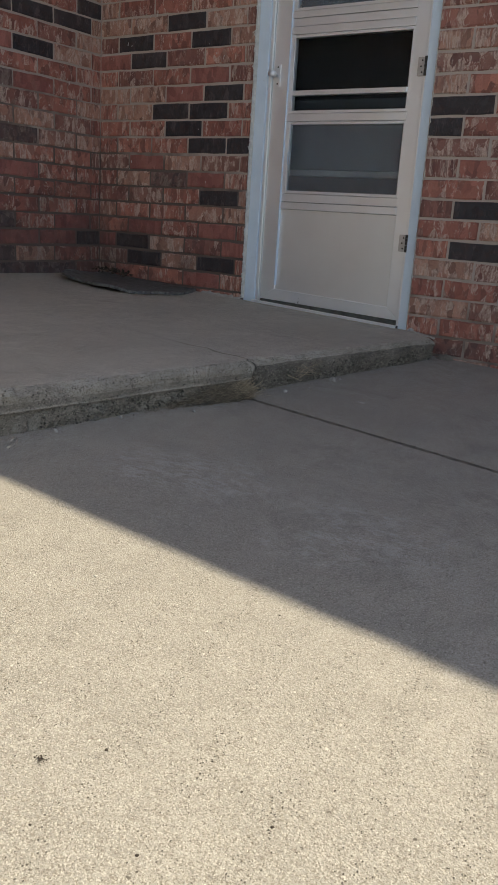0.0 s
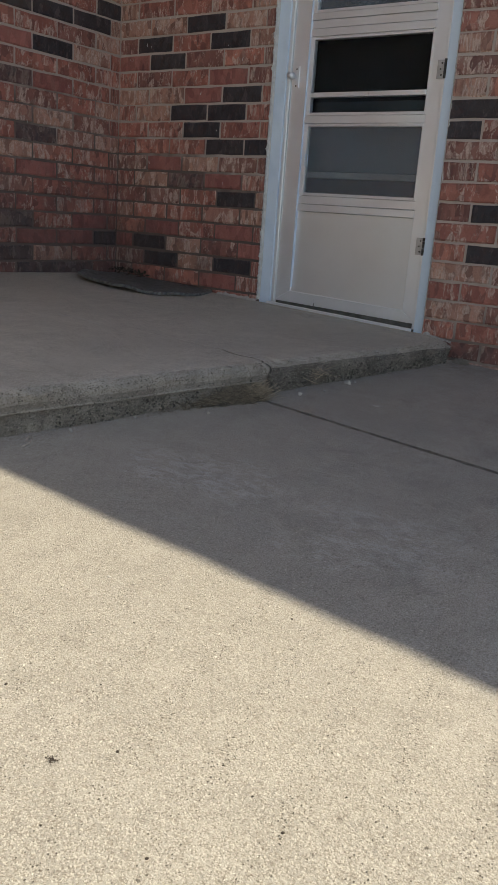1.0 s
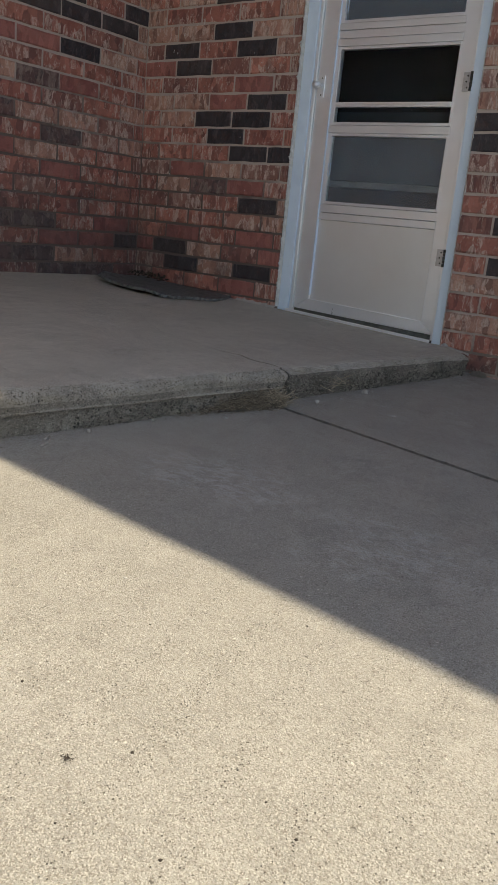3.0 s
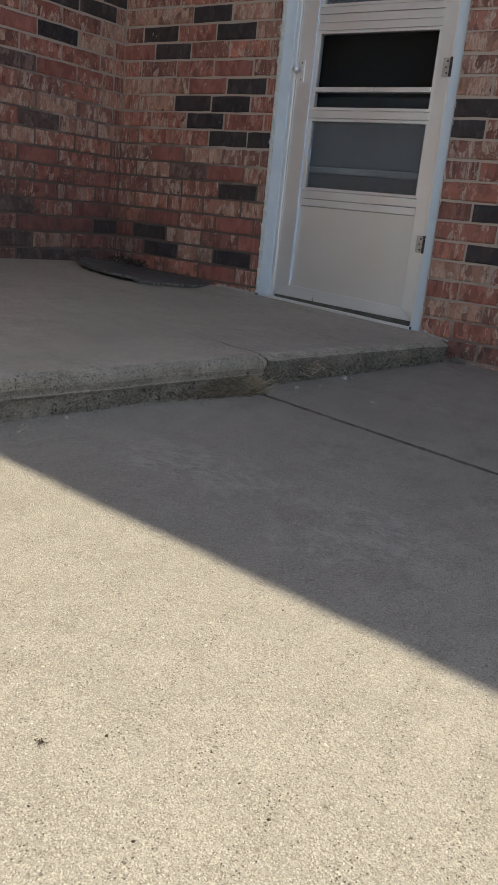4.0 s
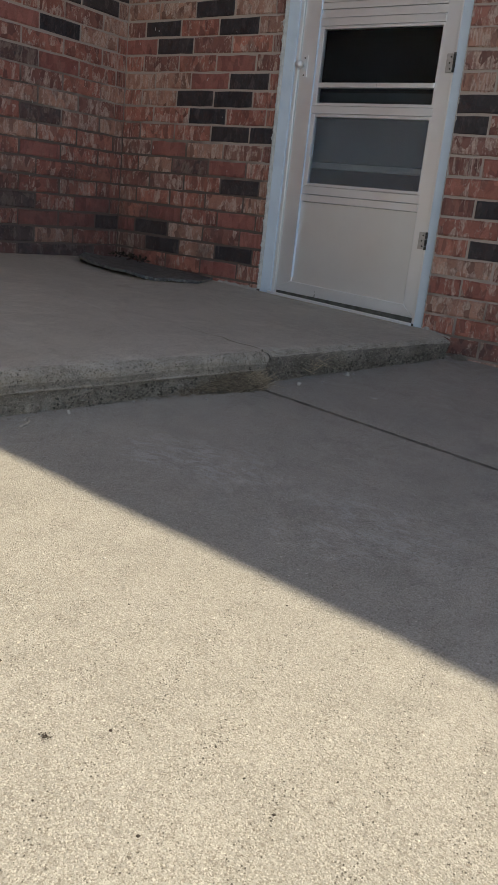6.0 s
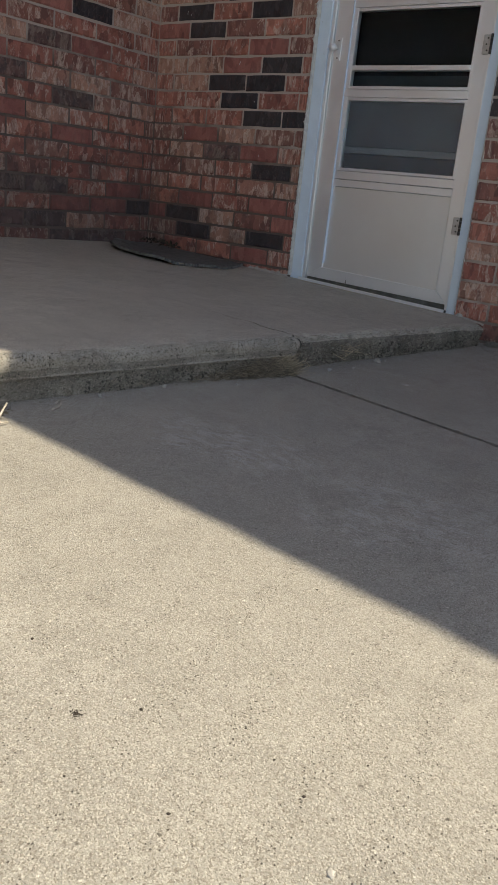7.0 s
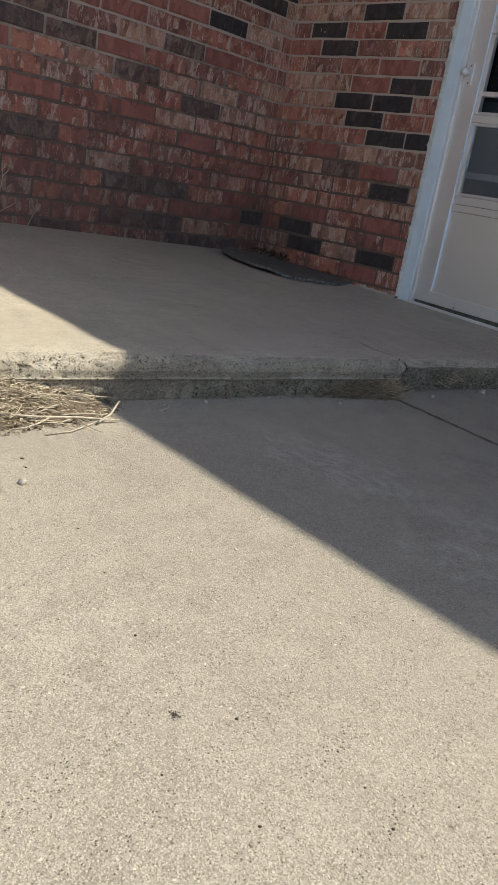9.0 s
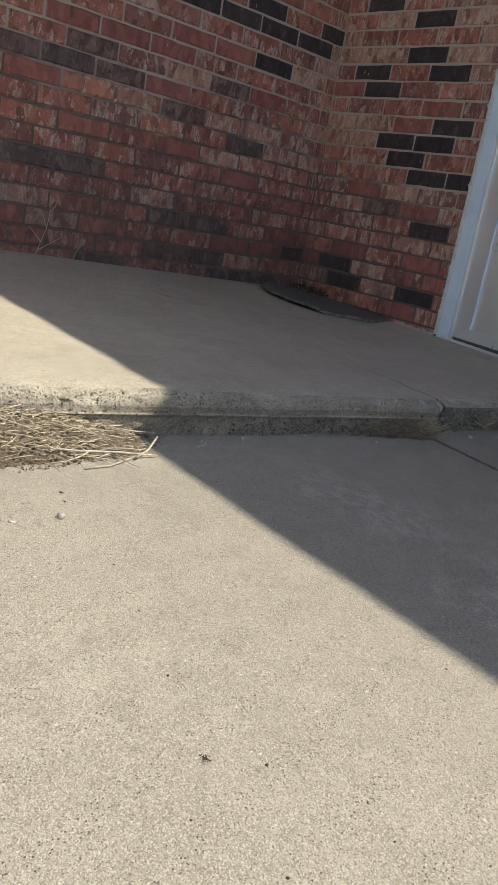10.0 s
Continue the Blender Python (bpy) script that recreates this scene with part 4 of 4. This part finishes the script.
def twig(points, radius, side=None):
    pts = [Vector((x, y, ground_z(x, y) + h)) for x, y, h in points]
    pieces = [tube(pts, radius, 7, 0.65)]
    if side:
        pieces.append(tube([Vector((x, y, ground_z(x, y) + h)) for x, y, h in side], radius * 0.7, 6, 0.5))
    v, f = joined(pieces)
    ob = new("twig", mesh_from("twig", v, f, TWIG, True))
    return tagged(ob, "bleached broken twig lying on the straw heap", "twig", "twigs on the heap")


twig([(1.634, -2.21, 0.022), (1.646, -2.14, 0.016), (1.654, -2.07, 0.013), (1.662, -1.99, 0.005)], 0.0022)
twig([(1.666, -2.035, 0.006), (1.650, -2.00, 0.012), (1.628, -1.968, 0.026)], 0.0026)
twig([(1.560, -2.20, 0.040), (1.590, -2.10, 0.028), (1.602, -2.00, 0.012)], 0.0022, [(1.590, -2.10, 0.028), (1.57, -2.05, 0.034), (1.545, -2.03, 0.036)])
twig([(1.688, -2.15, 0.003), (1.686, -2.10, 0.003), (1.664, -2.04, 0.006)], 0.0014)
twig([(1.556, -2.05, 0.026), (1.572, -1.99, 0.018), (1.577, -1.93, 0.012)], 0.0018)
twig([(1.545, -2.44, 0.050), (1.560, -2.30, 0.046), (1.582, -2.16, 0.033)], 0.0020)
twig([(1.590, -2.46, 0.034), (1.580, -2.33, 0.040), (1.560, -2.22, 0.044)], 0.0014)

for i in range(34):
    y = rnd.uniform(-2.55, -2.04)
    x = edge_x(y) + rnd.uniform(0.005, 0.085)
    h0 = heap_z(x, y, edge_x(-2.3) - 0.01, -2.33, 0.135, 0.41, 0.066) - ground_z(x, y) + rnd.uniform(0.003, 0.010)
    head, length = rnd.gauss(1.50, 0.60) + rnd.choice((0, math.pi)), rnd.uniform(0.04, 0.11)
    ends = []
    for k in range(4):
        f = k / 3
        px = min(1.668, max(edge_x(y) - 0.004, x + math.cos(head) * length * f + rnd.uniform(-0.002, 0.002)))
        py = min(-2.00, y + math.sin(head) * length * f)
        ends.append((px, py, max(0.002, h0 * (1 - 0.35 * f) + rnd.uniform(-0.003, 0.003))))
    twig(ends, rnd.uniform(0.0008, 0.0015))

# curled stalk and pebbles on the concrete
v, f = tube([Vector((x, y, ground_z(x, y) + z)) for x, y, z in ((1.632, -1.874, 0.002), (1.624, -1.852, 0.002), (1.618, -1.841, 0.005), (1.610, -1.836, 0.008), (1.609, -1.842, 0.008), (1.613, -1.850, 0.005))], 0.0021, 6, 0.8)
tagged(new("curled_stalk", mesh_from("curled_stalk", v, f, TWIG, True)), "small curled dry stalk lying on the concrete", "stalk")


def grit(name, material, places, label, group, flat=0.85):
    for i, (x, y, r) in enumerate(places):
        r *= 0.72
        ob = part(name, lump(r, i * 3.7 + x, flat), material, None, label, True)
        ob.matrix_basis = pose(x, y, ground_z(x, y) - 0.15 * r * flat, 0, 0, 57 * i)
        tagged(ob, "", name.replace("_", " "), group)


grit("pebble", PEBBLE, [(1.686, -0.757, 0.0105), (1.690, -0.72, 0.0035), (1.605, -1.734, 0.006), (1.610, -1.556, 0.005), (1.839, -2.276, 0.0068),
                        (1.688, -1.018, 0.007), (1.700, -0.915, 0.004), (1.67, -1.38, 0.004), (1.70, -0.65, 0.003)],
     "small pale stone lying loose on the concrete", "pebbles", 1.05)
grit("leaf_scrap", PEBBLE, [(1.866, -0.929, 0.010), (1.83, -2.344, 0.007), (2.557, -2.377, 0.005), (2.10, -2.12, 0.004)], "thin pale scrap lying on the concrete", "scraps", 0.12)
grit("dirt_crumb", CRUMB, [(2.342, -2.350, 0.0022), (2.502, -2.330, 0.0018), (2.196, -2.353, 0.0022),
                           (1.977, -2.278, 0.0022), (2.441, -2.420, 0.0018), (2.461, -2.314, 0.0014), (2.322, -2.038, 0.0018), (1.761, -2.232, 0.0034), (1.79, -2.243, 0.0024),
                           (2.36, -2.45, 0.0014), (2.26, -2.29, 0.0012), (2.42, -2.30, 0.0012), (2.2, -2.18, 0.0014), (2.08, -2.31, 0.0014), (2.52, -2.26, 0.0012)],
     "tiny dark crumb of dirt on sunlit concrete", "dirt crumbs", 0.45)

# one ragged splat of dirt with thin stalks sticking out of it
pieces = []
for i in range(60):
    a, d = rnd.uniform(0, 6.3), abs(rnd.gauss(0, 0.0026))
    x, y = 2.310 + math.cos(a) * d * 1.3, -2.396 + math.sin(a) * d
    pieces.append(chip(Vector((x, y, ground_z(x, y) + 0.0006)), rnd.uniform(0.0003, 0.0010)))
for i in range(4):
    x, y = 2.310 + rnd.gauss(0, 0.002), -2.396 + rnd.gauss(0, 0.002)
    pieces.append(stalk(x, y, ground_z(x, y) + 0.001, rnd.uniform(0.003, 0.006), rnd.gauss(0.9, 1.2), rnd.uniform(0, 0.3), 0.00035, 0.4))
v, f = joined(pieces)
tagged(new("dirt_splat", mesh_from("dirt_splat", v, f, CRUMB)), "ragged dark splat of dirt on sunlit concrete", "dirt")


def ribbon(name, points, width, height, material, label, category):
    """A thin uneven streak lying on a slab; height: the slab's level at x, y."""
    verts, faces = [], []
    pts = [Vector(p) for p in points]
    count = 40
    for i in range(count + 1):
        u = i / count * (len(pts) - 1)
        k = min(int(u), len(pts) - 2)
        p = pts[k].lerp(pts[k + 1], u - k)
        d = (pts[k + 1] - pts[k]).normalized()
        side = Vector((-d.y, d.x))
        p = p + side * 0.0025 * noise.noise(Vector((u * 9, 1, width * 900)))
        w = width * (0.55 + 0.6 * abs(noise.noise(Vector((u * 14, 5, width * 900))))) * min(1.0, 4 * i / count + 0.1, 4 * (1 - i / count) + 0.1)
        for q, up in ((p - side * w, 0.0003), (p, 0.0012), (p + side * w, 0.0003)):
            verts.append((q.x, q.y, height(q.x, q.y) + up))
        if i:
            b = 3 * (i - 1)
            faces += [(b, b + 1, b + 4, b + 3), (b + 1, b + 2, b + 5, b + 4)]
    tagged(new(name, mesh_from(name, verts, faces, material)), label, category, kind="stuff")


ribbon("scratch", [(0.909, -1.158), (0.954, -1.137), (1.015, -1.134), (1.09, -1.155)], 0.0022, porch_z, PEBBLE, "pale chalky scratch on the porch concrete", "scratch")

# dry weed at the foot of the west wall
wx, wy = 0.022, -1.385
wz = porch_z(wx, wy)
pieces = []
for pts in (((0, 0, 0), (0.006, 0.012, 0.05), (0.010, 0.028, 0.10), (0.012, 0.034, 0.16), (0.010, 0.030, 0.20)),
            ((0.006, 0.012, 0.05), (0.010, -0.020, 0.08), (0.012, -0.045, 0.10)), ((0.003, 0.006, 0.02), (0.012, 0.05, 0.05), (0.02, 0.085, 0.075)),
            ((0.010, 0.028, 0.10), (0.014, 0.012, 0.13), (0.016, 0.002, 0.16)), ((0.004, 0.15, 0.0), (0.01, 0.165, 0.04), (0.014, 0.185, 0.075)),
            ((0.012, 0.034, 0.16), (0.016, 0.05, 0.18), (0.018, 0.056, 0.20))):
    pieces.append(tube([Vector((wx + x, wy + y, wz + z)) for x, y, z in pts], 0.0017, 5, 0.4))
weed = tagged(new("dry_weed"), "dry leafless weed standing against the brick wall", "weed")
for v, f in pieces:
    new("stem", mesh_from("stem", v, f, STRAW)).parent = weed

# white paint specks spattered on the bricks
pieces = []
for i in range(46):
    length, lean = rnd.uniform(0.004, 0.016), rnd.uniform(-0.5, 0.5)
    z = rnd.uniform(0.25, 1.15)
    dz, ds, wid = math.cos(lean) * length, math.sin(lean) * length, rnd.uniform(0.0006, 0.0014)
    if i % 2:
        y = rnd.uniform(-1.1, -0.05)
        pieces.append(tube([Vector((0.0012, y, z)), Vector((0.0016, y + ds * 0.5, z + dz * 0.5)), Vector((0.0012, y + ds, z + dz))], wid, 5, 0.7))
    else:
        x = rnd.uniform(0.05, 0.80)
        pieces.append(tube([Vector((x, -0.0012, z)), Vector((x + ds * 0.5, -0.0016, z + dz * 0.5)), Vector((x + ds, -0.0012, z + dz))], wid, 5, 0.7))
v, f = joined(pieces)
tagged(new("paint_specks", mesh_from("paint_specks", v, f, CAULK)), "white paint specks spattered on the brick walls", "paint", kind="stuff")

# mortar droppings where wall and porch meet beside the door
for x0, x1, seed in ((0.62, 0.822, 1.0), (1.576, 1.715, 4.0)):
    verts, faces = [], []
    count = 60
    for i in range(count + 1):
        x = x0 + (x1 - x0) * i / count
        d = 0.008 + 0.010 * max(0, noise.noise(Vector((x * 30, seed, 0))) + 0.3)
        hgt = 0.008 + 0.010 * max(0, noise.noise(Vector((x * 45, seed, 6))) + 0.2)
        out = 0.60 * max(0.0, x - 1.60)
        verts += [(x, -d - out, porch_z(x, 0) - 0.001), (x, -d * 0.6 - out, porch_z(x, 0) + hgt * 0.5), (x, 0.006 - out, porch_z(x, 0) + hgt * (1 if x < 1.6 else 0.3))]
        if i:
            b = 3 * (i - 1)
            faces += [(b, b + 1, b + 4, b + 3), (b + 1, b + 2, b + 5, b + 4)]
    tagged(new("caulk_bead", mesh_from("caulk_bead", verts, faces, PEBBLE, True)), "ragged pale caulk bead at the foot of the bricks", "caulk", kind="stuff")

# ---------------------------------------------------------------- the bricks themselves
NORTH = {-3: [(0.28, "dark")], -2: [(0.40, "dark")], 0: [(0.47, "dark"), (0.28, "red"), (0.68, "red")], 1: [(0.20, "dark"), (0.60, "dark"), (0.40, "red")],
         2: [(0.28, "dark")], 3: [(0.60, "plain")], 4: [(0.67, "dark"), (0.47, "plain")], 5: [(0.40, "dark"), (0.60, "dark"), (1.65, "dark")], 6: [(0.47, "dark"), (1.63, "dark")],
         7: [(0.60, "dark"), (0.76, "dark")], 9: [(0.40, "mottled")], 10: [(0.65, "dark"), (1.75, "dark")], 12: [(1.75, "dark"), (0.28, "plain")],
         13: [(0.20, "dark")], 14: [(0.28, "dark"), (0.65, "dark")], 8: [(0.20, "plain")]}
WEST = {-1: [(-0.46, "dark"), (-0.07, "dark")], 0: [(-0.16, "dark"), (-0.38, "dark"), (-0.60, "dark"), (-0.81, "dark")], 2: [(-0.38, "dark"), (-0.60, "plain"), (-0.81, "plain")],
        3: [(-0.88, "plain"), (-1.11, "plain"), (-1.32, "plain")], 4: [(-0.60, "mottled"), (-0.38, "plain")], 5: [(-0.89, "plain"), (-1.11, "mottled"), (-1.31, "mottled"), (-1.52, "mottled")],
        6: [(-1.45, "plain")], 7: [(-0.46, "mottled")], 8: [(-1.23, "plain"), (-0.81, "plain")], 9: [(-0.46, "plain")],
        10: [(-1.45, "mottled"), (-1.23, "mottled"), (-1.68, "mottled")], 12: [(-0.81, "mottled"), (-0.60, "mottled")], 13: [(-0.07, "dark")], 14: [(-0.60, "mottled"), (-0.81, "mottled")],
        15: [(-0.25, "mottled"), (-0.46, "mottled"), (-1.10, "mottled")]}
on_north = lambda s, z: Matrix.Translation((s, 0.0, z))
on_west = lambda s, z: Matrix.Translation((0.0, s, z))


def north_runs(lo, hi):
    return lambda k: spans((0.176 if k % 2 == 0 else 0.103), 0.200, lo, hi)


def right_runs(lo, hi):
    return lambda k: spans((1.690 if k % 2 == 0 else 1.792), 0.203, lo, hi)


def west_runs(lo, hi):
    return lambda k: spans((-0.055 if k % 2 == 0 else -0.142), 0.2145, lo, hi)


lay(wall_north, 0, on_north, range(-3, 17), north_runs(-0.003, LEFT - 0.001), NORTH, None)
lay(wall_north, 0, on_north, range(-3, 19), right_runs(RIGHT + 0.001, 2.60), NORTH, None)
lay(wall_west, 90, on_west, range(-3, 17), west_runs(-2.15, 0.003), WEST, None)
rest = []
lay(None, 0, on_north, range(-21, -3), north_runs(-0.003, LEFT - 0.001), {}, rest)
lay(None, 0, on_north, range(-21, -3), right_runs(RIGHT + 0.001, 2.60), {}, rest)
lay(None, 0, on_north, range(-21, 19), right_runs(2.60, 6.0), {}, rest)
v, f = joined(rest)
ob = new("brickwork", mesh_from("brickwork", v, f, BRICKS["red"]))
ob.parent = wall_north
tagged(ob, kind="stuff")
rest = []
lay(None, 90, on_west, range(-21, -3), west_runs(-2.15, 0.003), {}, rest)
lay(None, 90, on_west, range(-21, 17), west_runs(-6.0, -2.15), {}, rest)
v, f = joined(rest)
ob = new("brickwork", mesh_from("brickwork", v, f, BRICKS["red"]))
ob.parent = wall_west
tagged(ob, kind="stuff")
